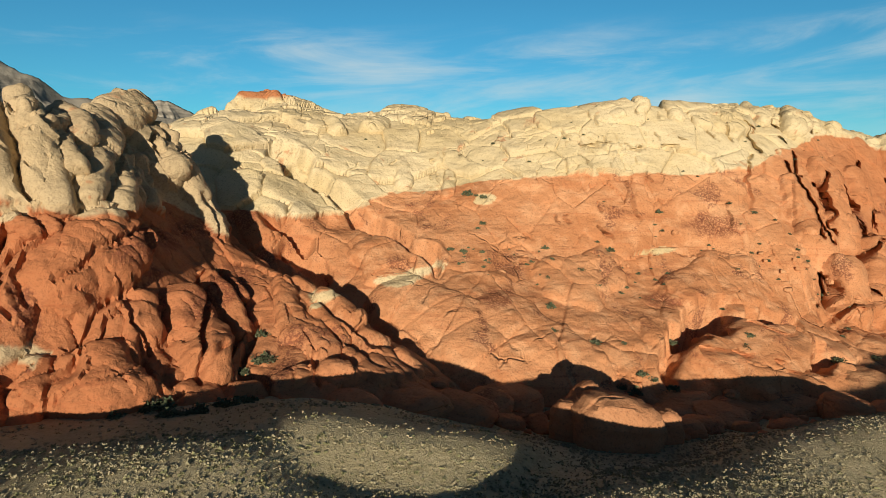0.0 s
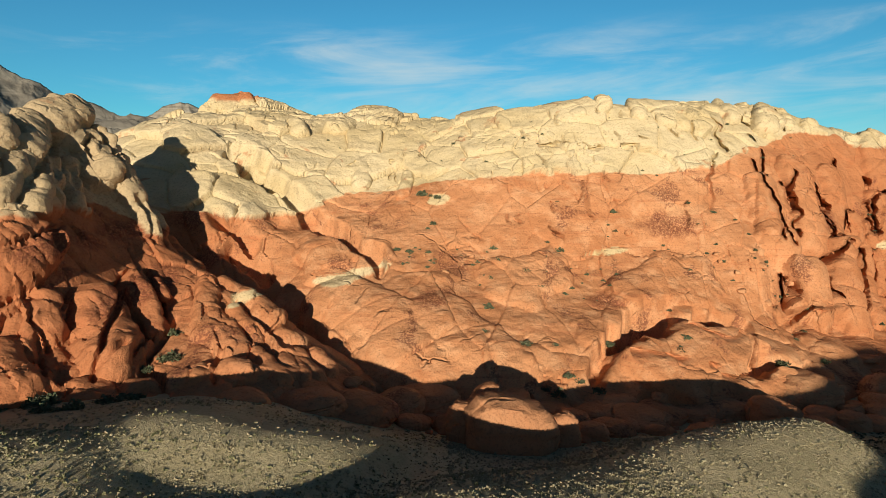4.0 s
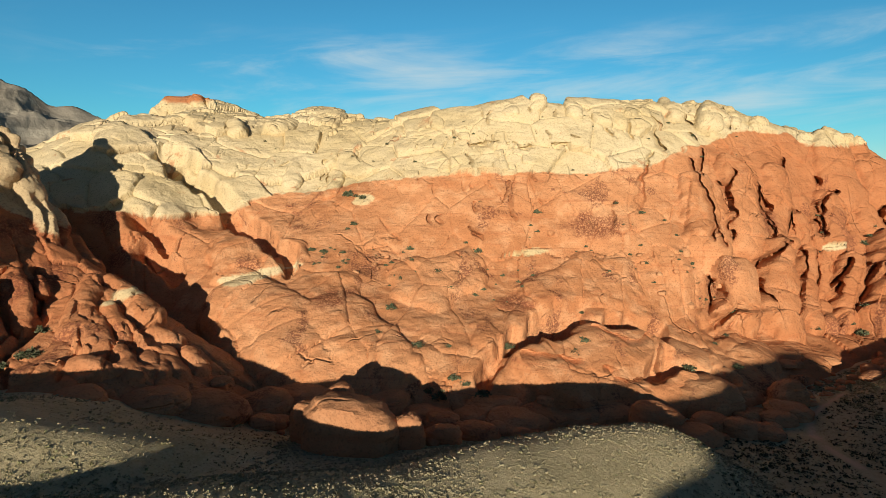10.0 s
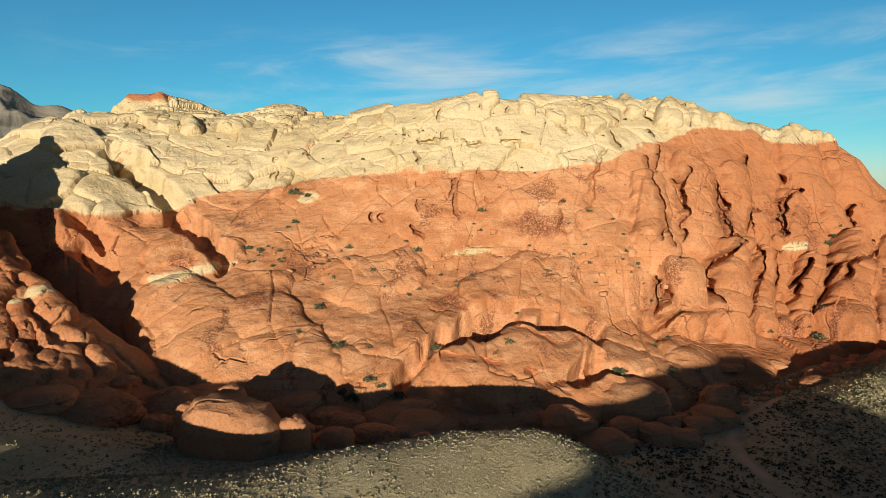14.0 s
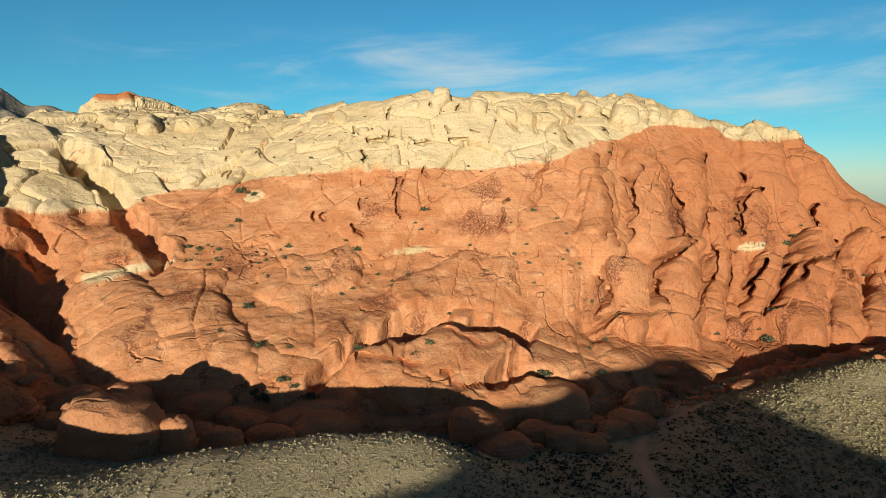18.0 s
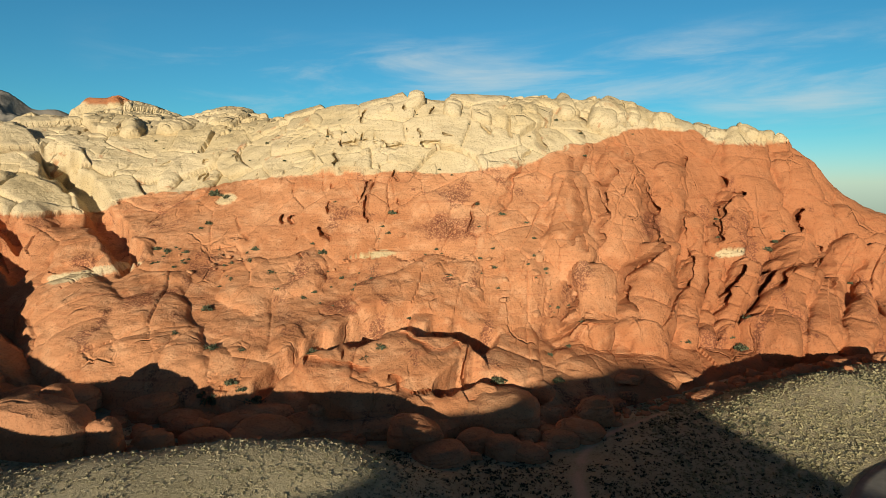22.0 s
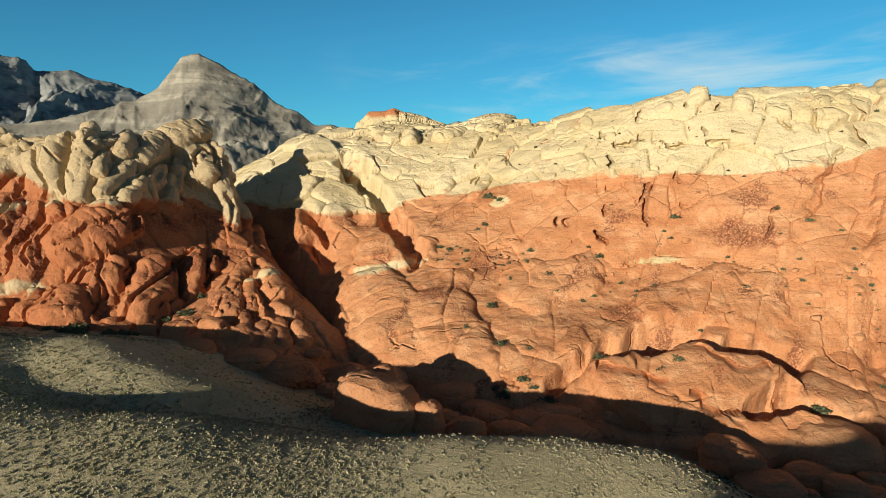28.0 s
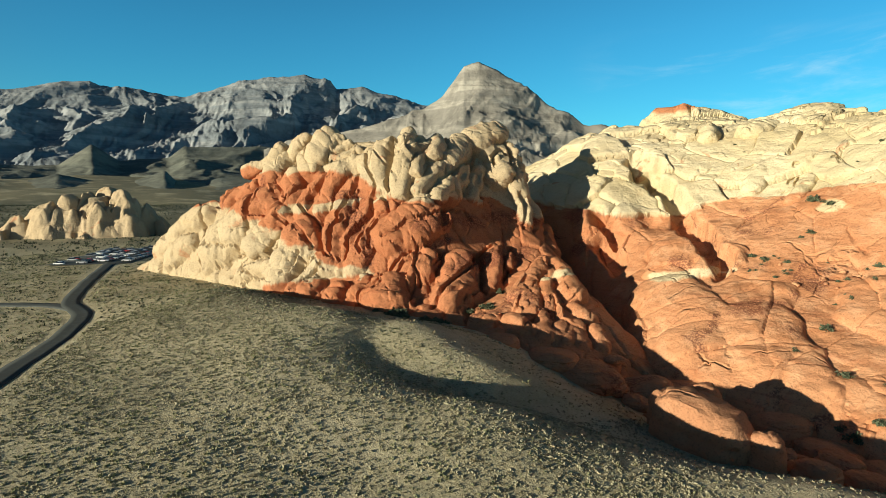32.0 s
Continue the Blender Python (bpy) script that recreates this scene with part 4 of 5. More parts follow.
RIB_LOBES = [(-20.3, 126.2, 36.5, -26.0, 143.3, 44.3, 2.1), (-14.3, 121.3, 34.3, -22.3, 130.3, 38.4, 1.7), (-11.9, 123.1, 34.3, -19.7, 131.3, 38.6, 1.9),
             (-9.9, 127.8, 34.9, -17.1, 134.1, 39.3, 1.7), (-9.4, 136.3, 36.8, -14.3, 139.9, 40.1, 2.7), (-2.0, 115.9, 30.1, -8.6, 122.9, 33.3, 1.6),
             (-2.6, 122.5, 30.7, -8.0, 127.9, 33.9, 1.3), (1.2, 120.4, 29.1, -2.9, 125.8, 31.1, 1.6), (3.7, 123.7, 27.9, -1.0, 127.6, 30.2, 1.8),
             (5.1, 129.0, 27.0, 1.6, 131.1, 29.3, 1.8), (-2.1, 133.6, 31.9, -5.9, 132.6, 34.0, 1.8)]
FOOT_SLABS = [(-17.8, 110.4, 31.9, -27.6, 107.2, 31.6, 1.6), (-7.7, 114.7, 31.6, -17.6, 112.4, 32.3, 1.6), (-20.1, 147.0, 41.5, -22.5, 145.9, 43.1, 2.1),
              (-51.5, 95.6, 35.1, -39.5, 100.8, 33.8, 1.9), (-0.5, 119.3, 29.9, -5.7, 115.6, 31.2, 1.3)]
FACE_LOBES = PILLARS + HIGH_KNOBS + CREST_KNOBS + WHITE_LOBES + BUTTRESSES + RED_FINGERS + LOW_LOBES + RIB_LOBES + FOOT_SLABS


def knoll_detail(x, y, z, steep):
    u = 0.92 * x + 0.38 * y
    warp = 2.2 * rough(x / 14, y / 14 + z / 20, 51, 2)
    d = -0.6 - 1.6 * soft(34, 40, z) * soft(-27, -36, x) - lobes_between(u, z, DEEP_WEST + DEEP_EAST, 1.6, 0.6, 2.2, 0.6) - lobes_between(u, z, CLEFTS_WEST + CLEFTS_MID + CLEFTS_EAST + CLEFTS_LOW, 1.2, 0.4, 1.3, 0.5)
    e, c = pillow((u + 0.4 * z + warp) / 7, (y + z) / 11, 9)
    d = d + 0.7 * dome(e, 0.16) - 0.6 + 1.2 * (c - 0.5)
    e, c = pillow((u + 0.4 * warp) / 3.1, (y + z) / 4.2, 19)
    smooth_ = 1 - 0.75 * soft(-88, -104, x) * soft(60, 50, z)
    d = d + smooth_ * soft(-0.1, 0.5, rough(u / 17, z / 15, 55, 2)) * ((0.4 + 0.4 * c) * dome(e, 0.14) - 0.5)
    return d + swelling(x, y, z, FACE_LOBES) + 0.26 * smooth_ * rough(x / 5, (y + z) / 5, 33, 4), np.zeros(x.shape)


def steps(a, b, fine, far_a, far_b, grow=1.09):
    """Grid stations: even from a to b, wider and wider out to far_a and far_b."""
    mid = list(np.arange(a, b + 0.01, fine))
    left, s = [a], fine
    while left[-1] > far_a:
        s *= grow
        left.append(left[-1] - s)
    right, s = [mid[-1]], fine
    while right[-1] < far_b:
        s *= grow
        right.append(right[-1] + s)
    return np.array(left[:0:-1] + mid + right[1:])


def mesh_from(name, verts, faces, material, smooth=True, crisp=0, **layers):
    me = bpy.data.meshes.new(name)
    used = np.unique(faces)
    remap = np.full(len(verts), -1)
    remap[used] = np.arange(len(used))
    faces = remap[faces]
    me.vertices.add(len(used))
    me.vertices.foreach_set("co", verts[used].astype(np.float32).ravel())
    me.loops.add(faces.size)
    me.loops.foreach_set("vertex_index", faces.astype(np.int32).ravel())
    me.polygons.add(len(faces))
    me.polygons.foreach_set("loop_start", np.arange(0, faces.size, faces.shape[1], dtype=np.int32))
    me.polygons.foreach_set("use_smooth", np.full(len(faces), smooth))
    for key, values in layers.items():
        me.attributes.new(key, "FLOAT", "POINT").data.foreach_set("value", values[used].astype(np.float32))
    me.update(calc_edges=True)
    if crisp:
        me.set_sharp_from_angle(angle=radians(crisp))
    me.materials.append(material)
    return me


GX = steps(-182, 268, 1.0, -4600, 4600, 1.10)
GY = steps(40, 200, 1.0, -2500, 4600, 1.085)
X, Y = np.meshgrid(GX, GY)
near = (X > -260) & (X < 330) & (Y > 30) & (Y < 420)
ZG = ground_height(X, Y)
ZC, ZK = np.full(X.shape, -50.0), np.full(X.shape, -50.0)
ZC[near], ZK[near] = cliff(X[near], Y[near]), knoll(X[near], Y[near])
edge_in = np.minimum(np.minimum(X + 255, 325 - X), np.minimum(Y - 35, 415 - Y))
ZC, ZK = np.minimum(ZC, 140 * soft(0, 30, edge_in) - 20), np.minimum(ZK, 140 * soft(0, 30, edge_in) - 20)


def pushed(sheet, gx, gy, detail, by):
    """The points of a rock sheet over a fine grid, moved along its normals by the relief and slantwise in by the joints, and its quads above the ground."""
    px, py = np.meshgrid(gx, gy)
    z = sheet(px, py)
    zx, zy = np.gradient(z, gx, axis=1), np.gradient(z, gy, axis=0)
    steep = np.sqrt(1 + zx * zx + zy * zy)
    slant = 0.7 - 1.0 * soft(150, 105, px) if sheet is cliff else 0.7
    d, cut = (v.reshape(z.shape) for v in detail(px.ravel(), py.ravel(), z.ravel(), steep.ravel()))
    blurred = 0.5 * cut + 0.25 * (np.roll(cut, 1, 1) + np.roll(cut, -1, 1))
    cut = np.where(px > 125, 1.2 * blurred, cut)
    p = np.stack([px - by * d * zx / steep + slant * cut, py - by * d * zy / steep + cut, z + d / steep], -1)
    i = np.arange(z.size).reshape(z.shape)
    q = np.stack([i[:-1, :-1], i[:-1, 1:], i[1:, 1:], i[1:, :-1]], -1).reshape(-1, 4)
    shown_ = ((p[..., 2] > ground_height(px, py) - 4.0) & (p[..., 2] > (knoll if sheet is cliff else cliff)(px, py) - 9.0)).ravel()
    return p, q[shown_[q].any(1)]


CLIFF_X = np.concatenate([steps(-70, 258, 0.38, -230, 262, 1.06), np.arange(263, 312, 1.0)])
CLIFF_Y = np.concatenate([np.arange(112, 140, 0.5), np.arange(140, 190, 0.36), np.arange(190, 240, 0.24), np.arange(240, 290, 0.7), np.arange(290, 400, 2.5)])
KNOLL_X, KNOLL_Y = np.arange(-190, 36, 0.40), np.arange(52, 196, 0.38)
face, face_quads = pushed(cliff, CLIFF_X, CLIFF_Y, cliff_detail, 0.85)
massif, massif_quads = pushed(knoll, KNOLL_X, KNOLL_Y, knoll_detail, 0.9)
ROWS, COLS = X.shape
index = np.arange(ROWS * COLS).reshape(ROWS, COLS)
quads = np.stack([index[:-1, :-1], index[:-1, 1:], index[1:, 1:], index[1:, :-1]], -1).reshape(-1, 4)


def kept(mask):
    """The quads of which a corner lies in the mask."""
    return quads[mask.ravel()[quads].any(1)]


TRAIL_X = np.interp(Y, [70, 100, 118, 126, 134, 140, 148], [139, 140, 141, 143, 147, 154, 165])
trail = soft(1.2, 0.6, np.abs(X - TRAIL_X)) * ((Y > 72) & (Y < 148)) * soft(0.2, 0.5, 0.5 + 0.5 * wavy(X / 5, Y / 5, 61))
ground = tagged(new("ground", mesh_from("ground", np.stack([X, Y, ZG], -1).reshape(-1, 3), kept(np.maximum(ZC, ZK) < ZG + 6.0), GROUND, trail=trail.ravel())),
                "tan gravelly desert ground dotted with low dry scrub", "ground", kind="structure")


def part(name, mesh, parent, label=""):
    """A mesh as one part of a thing."""
    ob = new(name, mesh)
    ob.parent = parent
    return tagged(ob, label)


def thing(name, label, category, group=""):
    return tagged(new(name), label, category, group)


great_cliff = thing("sandstone_cliff", "great sunlit cliff of red sandstone under a cream cap", "cliff")
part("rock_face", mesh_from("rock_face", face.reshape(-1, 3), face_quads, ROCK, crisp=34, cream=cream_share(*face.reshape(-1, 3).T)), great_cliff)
near_knoll = thing("sandstone_knoll", "lumpy knoll of cream and red sandstone with rounded pillars", "rock hill")
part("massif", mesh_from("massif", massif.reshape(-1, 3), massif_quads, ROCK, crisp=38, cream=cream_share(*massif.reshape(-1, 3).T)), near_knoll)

# ---- rounded lobes that stand out of the rock, as (foot x y z, head x y z, radius) ----
def ball_grid(rings, around):
    """Points of a unit ball and its quads and caps as quads."""
    th = np.linspace(0, math.pi, rings + 1)
    ph = np.linspace(0, 2 * math.pi, around, endpoint=False)
    p = np.stack([np.outer(np.sin(th), np.cos(ph)), np.outer(np.sin(th), np.sin(ph)), np.outer(-np.cos(th), np.ones(around))], -1).reshape(-1, 3)
    i = np.arange((rings + 1) * around).reshape(rings + 1, around)
    j = np.roll(i, -1, axis=1)
    return p, np.stack([i[:-1], j[:-1], j[1:], i[1:]], -1).reshape(-1, 4)


BALL, BALL_QUADS = ball_grid(40, 30)
COARSE, COARSE_QUADS = ball_grid(12, 16)


def lobe_mesh(name, ax, ay, az, bx, by, bz, r, k, out=(0.38, -0.92, 0.2), sink=0.15, cream=None, wear=0.12, thick=0.95, ball=(BALL, BALL_QUADS)):
    """A worn stone finger from a foot to a head, part sunk into the slope behind it, cut by one or two joints."""
    n = np.array(out) / np.linalg.norm(out)
    a, b = np.array([ax, ay, az - 0.2 * r]) - sink * r * n, np.array([bx, by, bz - 0.45 * r]) - sink * r * n
    axis = b - a
    length = np.linalg.norm(axis)
    up = axis / max(length, 1e-6)
    side = np.cross(up, n)
    side /= np.linalg.norm(side)
    deep = np.cross(up, side)
    q = ball[0].copy()
    belly = 1.0 - (0.05 + 0.18 * hashed(k, 7, 4)) * q[:, 2] + 0.07 * np.sin(2.6 * q[:, 2] + k) * (1 - q[:, 2] ** 2)
    square = 0.62 + 0.25 * hashed(k, 2, 4)
    ring = np.hypot(q[:, 0], q[:, 1])[:, None]
    squared = np.sign(q[:, :2]) * (np.abs(q[:, :2]) / np.maximum(ring, 1e-6)) ** square * ring ** 0.60
    tall = np.where(np.abs(q[:, 2]) < 0.75, q[:, 2] / 0.75 * (length / 2 + 0.55 * r), np.sign(q[:, 2]) * (length / 2 + 0.55 * r + (np.abs(q[:, 2]) - 0.75) * r * 1.7))
    lean = 0.35 * r * np.sin(1.7 * q[:, 2] + 5 * hashed(k, 8, 4))
    p = (a + b) / 2 + np.outer(lean, side) + np.outer(squared[:, 0] * belly * r, side) + np.outer(squared[:, 1] * belly * r * thick, deep) + np.outer(tall, up)
    away = np.outer(q[:, 0], side) + np.outer(q[:, 1], deep) + np.outer(q[:, 2], up)
    bump = wear * r * rough(p[:, 0] / (1.6 * r) + k, (p[:, 1] + p[:, 2]) / (1.9 * r), k, 3) + 0.10 * rough(p[:, 0] / 1.1, p[:, 2] / 0.8 + p[:, 1], k + 3, 2)
    e, c = pillow((p @ side + 3 * k) / (0.75 * r), (p @ up + 0.4 * (p @ side)) / (0.95 * r), int(k) % 50)
    bump = bump + 0.08 * r * (dome(e, 0.10) - 1) + 0.12 * r * (c - 0.5)
    for f in (0.18 + 0.2 * hashed(k, 1, 1), 0.45 + 0.2 * hashed(k, 4, 1), 0.74 + 0.2 * hashed(k, 2, 1)):
        way = tall / (length + r) + 0.5 + 0.10 * (2 * hashed(k, 3, 1) - 1) * q[:, 0]
        bump = bump - 0.09 * r * np.exp(-((way - f) * (length + r) / (0.12 * r)) ** 2)
    p = p + away * bump[:, None]
    share = cream_share(p[:, 0], p[:, 1], p[:, 2]) if cream is None else np.full(len(p), cream)
    return mesh_from(name, p, ball[1], ROCK, crisp=34, cream=share)


SKY_KNOBS = [(149.8, 233.3, 93.6, 151.7, 243.7, 99.9, 3.6), (138.1, 230.8, 93.4, 139.5, 240.2, 98.3, 3.3), (163.7, 233.5, 90.9, 166.0, 240.1, 98.0, 6.3), (130.1, 227.4, 92.1, 129.9, 233.9, 96.7, 3.7),
             (119.8, 223.8, 90.8, 119.9, 227.6, 94.4, 3.6), (95.5, 223.6, 95.8, 95.2, 226.8, 99.2, 3.2), (174.2, 236.6, 91.5, 176.2, 241.0, 96.0, 3.2), (7.0, 255.0, 94.0, 12.0, 262.0, 97.4, 3.0), (17.0, 262.0, 95.5, 24.0, 263.0, 97.0, 2.6),
             (-51.2, 274.5, 103.5, -53.1, 278.3, 106.0, 3.3), (-43.2, 272.9, 101.7, -41.8, 274.1, 101.8, 2.4), (58.7, 226.4, 88.9, 59.1, 233.7, 94.4, 2.9)]
CAP_LOBES = [(84.3, 223.7, 93.5, 83.8, 227.3, 96.7, 4.2), (108.7, 223.9, 93.3, 109.6, 228.8, 97.5, 3.2), (184.9, 239.0, 89.2, 188.7, 241.6, 91.7, 3.5), (-6.1, 244.3, 88.8, -3.7, 254.4, 94.3, 5.2),
             (-21.7, 238.5, 87.3, -26.7, 252.0, 94.2, 4.5), (3.8, 218.5, 67.3, 5.7, 228.3, 75.8, 3.5), (21.3, 212.0, 63.3, 21.3, 222.4, 71.4, 2.8)]
# how far each kind swells sideways, how deep it sits in the rock behind, and its depth against its width
STANDING = {"pillar": (1.05, 0.10, 0.95), "buttress": (1.15, 0.10, 0.95), "white_lobe": (1.15, 0.10, 0.95), "crest_knob": (1.12, 0.10, 0.95), "rib_lobe": (1.15, 0.30, 0.95), "skyline_knob": (1.0, 0.15, 0.95), "cap_lobe": (1.0, 0.15, 0.95)}
seed = 0
KNOLL_OUT, RIB_OUT, CLIFF_OUT = (0.38, -0.92, 0.2), (0.3, -0.95, 0.2), (0.0, -1.0, 0.1)
for kind, rows, owner, out in (("pillar", PILLARS[2:7], near_knoll, KNOLL_OUT), ("buttress", BUTTRESSES[5:7] + LOW_LOBES[2:4], near_knoll, KNOLL_OUT), ("white_lobe", WHITE_LOBES[2:5], near_knoll, KNOLL_OUT), ("crest_knob", CREST_KNOBS[:6] + HIGH_KNOBS[:1] + HIGH_KNOBS[2:3], near_knoll, KNOLL_OUT),
                               ("rib_lobe", RIB_LOBES[:4], near_knoll, RIB_OUT), ("skyline_knob", SKY_KNOBS, great_cliff, CLIFF_OUT), ("cap_lobe", CAP_LOBES, great_cliff, CLIFF_OUT)):
    for row in rows:
        seed += 1
        wide, sink, thick = STANDING[kind]
        part(kind, lobe_mesh(kind, *row[:6], row[6] * wide, seed * 1.7, out, sink, None, 0.17, thick), owner)

# upright fins of the cliff's east end, as (x, z) of the head and of the foot, and the radius
FINS = [(168, 64, 167, 50, 4.6), (182, 60, 181, 48, 4.6), (193, 55, 191, 46, 3.8), (206, 57, 204, 48, 4.6), (217, 56, 214, 47, 4.4), (228, 54, 225, 46, 4.0), (240, 50, 238, 44, 3.8), (156, 66, 155, 52, 3.4), (198, 72, 197, 63, 4.0), (214, 70, 212, 62, 4.0)]


def face_y(x, z):
    """Where the cliff's face stands at a given x and height."""
    ys = np.linspace(150, 260, 441)
    return float(ys[np.argmax(cliff(np.full(441, float(x)), ys) > z)])


for i, (hx, hz, fx, fz, r) in enumerate(FINS):
    j = 2.0 * math.sin(4.1 * i)
    part("fin", lobe_mesh("fin", fx, face_y(fx, fz - j), fz - j, hx + 0.4 * j, face_y(hx, hz + j), hz + j, r * (1.12 + 0.10 * math.sin(2.3 * i)), 300 + 1.7 * i, (0.25, -0.75, 0.66), 0.78, None, 0.24), great_cliff)

# ---- loose boulders in the wash and along the foot, as (x, y, foot z, half width, height) ----
def ground_at(x, y):
    p, q = np.array([float(x)]), np.array([float(y)])
    return float(ground_height(p, q)[0])


def rock_at(x, y):
    p, q = np.array([float(x)]), np.array([float(y)])
    return max(float(cliff(p, q)[0]), float(knoll(p, q)[0]), ground_at(x, y))


def boulder_mesh(k, fine, lumpy=0.25):
    """A worn block of about unit half width that stands on z = 0, flat below, with bedding and a blunt, lumpy top."""
    p, quads_ = (BALL.copy(), BALL_QUADS) if fine else (COARSE.copy(), COARSE_QUADS)
    n = p.copy()
    p = np.sign(p) * np.abs(p) ** (0.68 + 0.12 * hashed(k, 1, 2))
    p[:, 2] = np.where(p[:, 2] < -0.45, -0.45 + 0.25 * (p[:, 2] + 0.45), p[:, 2])
    d = lumpy * rough(n[:, 0] * 0.8 + k, n[:, 1] * 0.8 + n[:, 2] * 0.7 - k, k, 3, 0.42) + 0.04 * rough(n[:, 0] * 5 + k, n[:, 2] * 9 + n[:, 1], k + 7, 2)
    if fine:
        e, c = pillow(n[:, 0] * 1.5 + k, (n[:, 2] + 0.5 * n[:, 1]) * 1.9, int(k) % 40)
        d = d + 0.035 * (dome(e, 0.10) - 1) + 0.045 * (c - 0.5)
    p = p + n * d[:, None]
    p[:, 2] = (p[:, 2] + 0.5) / 1.5
    way = p[:, 2] * 3.2 + 0.9 * p[:, 0] * math.sin(2.1 * k) + 0.6 * p[:, 1] * math.cos(1.7 * k)
    p[:, :2] *= (1 - 0.05 * np.exp(-((way - np.floor(way) - 0.5) / 0.10) ** 2))[:, None]
    p[:, 2] = p[:, 2] * (1 + 1.4 * lumpy * np.sin(1.3 * k) * p[:, 0])
    return p, quads_


def boulder(x, y, z, half, tall, k, label="worn red sandstone boulder lying in the wash", fine=True, turn=0.0, group="boulders in the wash"):
    p, quads_ = boulder_mesh(k, fine, 0.12 if half > 3.4 else 0.22)
    c, s = math.cos(turn), math.sin(turn)
    p = np.stack([half * (c * p[:, 0] - s * 0.85 * p[:, 1]) , half * (s * p[:, 0] + c * 0.85 * p[:, 1]), tall * p[:, 2]], -1)
    share = np.full(len(p), 0.05) + 0.08 * hashed(k, 5, 1)
    ob = new("boulder", mesh_from("boulder", p, quads_, ROCK, crisp=34, cream=share))
    ob.location = (x, y, z - 0.08 * tall)
    return tagged(ob, label, "boulder", group)


BIG = [(43.0, 106.0, 16.5, 8.6, 14.2), (35.0, 108.5, 18.0, 4.4, 9.8), (38.6, 113.0, 18.5, 4.6, 11.8), (53.4, 107.0, 15.5, 3.6, 10.4), (108.5, 127.5, 12.5, 6.0, 6.8), (125.5, 145.5, 9.5, 11.0, 9.6), (149.0, 145.5, 11.0, 5.0, 7.0),
       (144.0, 137.0, 11.5, 5.6, 5.6), (127.5, 127.0, 11.8, 4.4, 6.2), (121.5, 129.5, 11.8, 4.2, 6.0), (139.5, 133.0, 11.5, 4.0, 4.4), (84.0, 132.0, 13.0, 5.8, 5.0), (75.7, 127.0, 13.8, 6.2, 5.8)]
MORE = [(67.7, 130.5, 14.0, 5.8, 5.6), (92.0, 133.0, 12.5, 5.2, 5.0), (13.0, 112.5, 21.5, 8.0, 8.4), (4.0, 110.5, 24.5, 7.2, 6.4), (60.5, 111.5, 17.2, 3.6, 5.8), (67.0, 118.0, 15.5, 5.0, 5.2), (72.0, 136.5, 13.5, 6.4, 6.4),
        (46.5, 134.0, 14.0, 6.0, 8.6), (-7.0, 104.5, 27.5, 5.2, 5.0), (60.4, 124.5, 14.8, 4.0, 5.4), (20.0, 124.5, 18.0, 6.4, 7.4), (114.5, 121.0, 12.6, 5.6, 5.0), (132.5, 125.5, 12.0, 3.8, 3.8), (28.0, 132.0, 16.5, 7.5, 7.0),
        (99.0, 134.5, 12.6, 6.5, 6.0), (112.0, 137.0, 12.0, 6.0, 6.5), (57.0, 131.0, 14.5, 5.5, 5.0)]
for i, (x, y, z, half, tall) in enumerate(BIG + MORE):
    boulder(x, y, min(z, rock_at(x, y)), half * (1.0 if i < 7 else 1.05), tall * (1.0 if i < 7 else 0.66), 3 + 1.37 * i, "great split red sandstone boulder beside the scrub slope" if i < 4 else "worn red sandstone boulder lying in the wash", True, (0.25 if i < 7 else 0.9) * math.sin(5 * i))
rng = random.Random(4)
count = 0
while count < 260:
    s = rng.random()
    x = 10 + 225 * s
    y = float(np.interp(x, [10, 40, 60, 90, 126, 150, 185, 235], [120, 120, 118, 126, 134, 146, 166, 182])) + rng.gauss(0, 6.0)
    half = rng.choice((0.6, 0.8, 1.0, 1.3, 1.7, 2.4, 3.0))
    if math.hypot(x - 44, y - 107) < 13:
        continue
    boulder(x, y, rock_at(x, y), half, half * rng.uniform(0.5, 0.95), 60 + count, "small red sandstone block among the rocks of the wash", half > 1.5, rng.uniform(0, 6), "small blocks in the wash")
    count += 1
while count < 305:
    x = rng.uniform(22, 205)
    y = float(np.interp(x, [20, 50, 110, 136, 166, 203], [181, 184, 186, 184, 198, 217])) + rng.gauss(0, 3.2)
    half = rng.choice((0.5, 0.6, 0.8, 1.0, 1.5))
    boulder(x, y, rock_at(x, y), half, half * rng.uniform(0.8, 1.4), 60 + count, "fallen red sandstone block on the ledge below the cliff", False, rng.uniform(0, 6), "fallen blocks on the ledge")
    count += 1


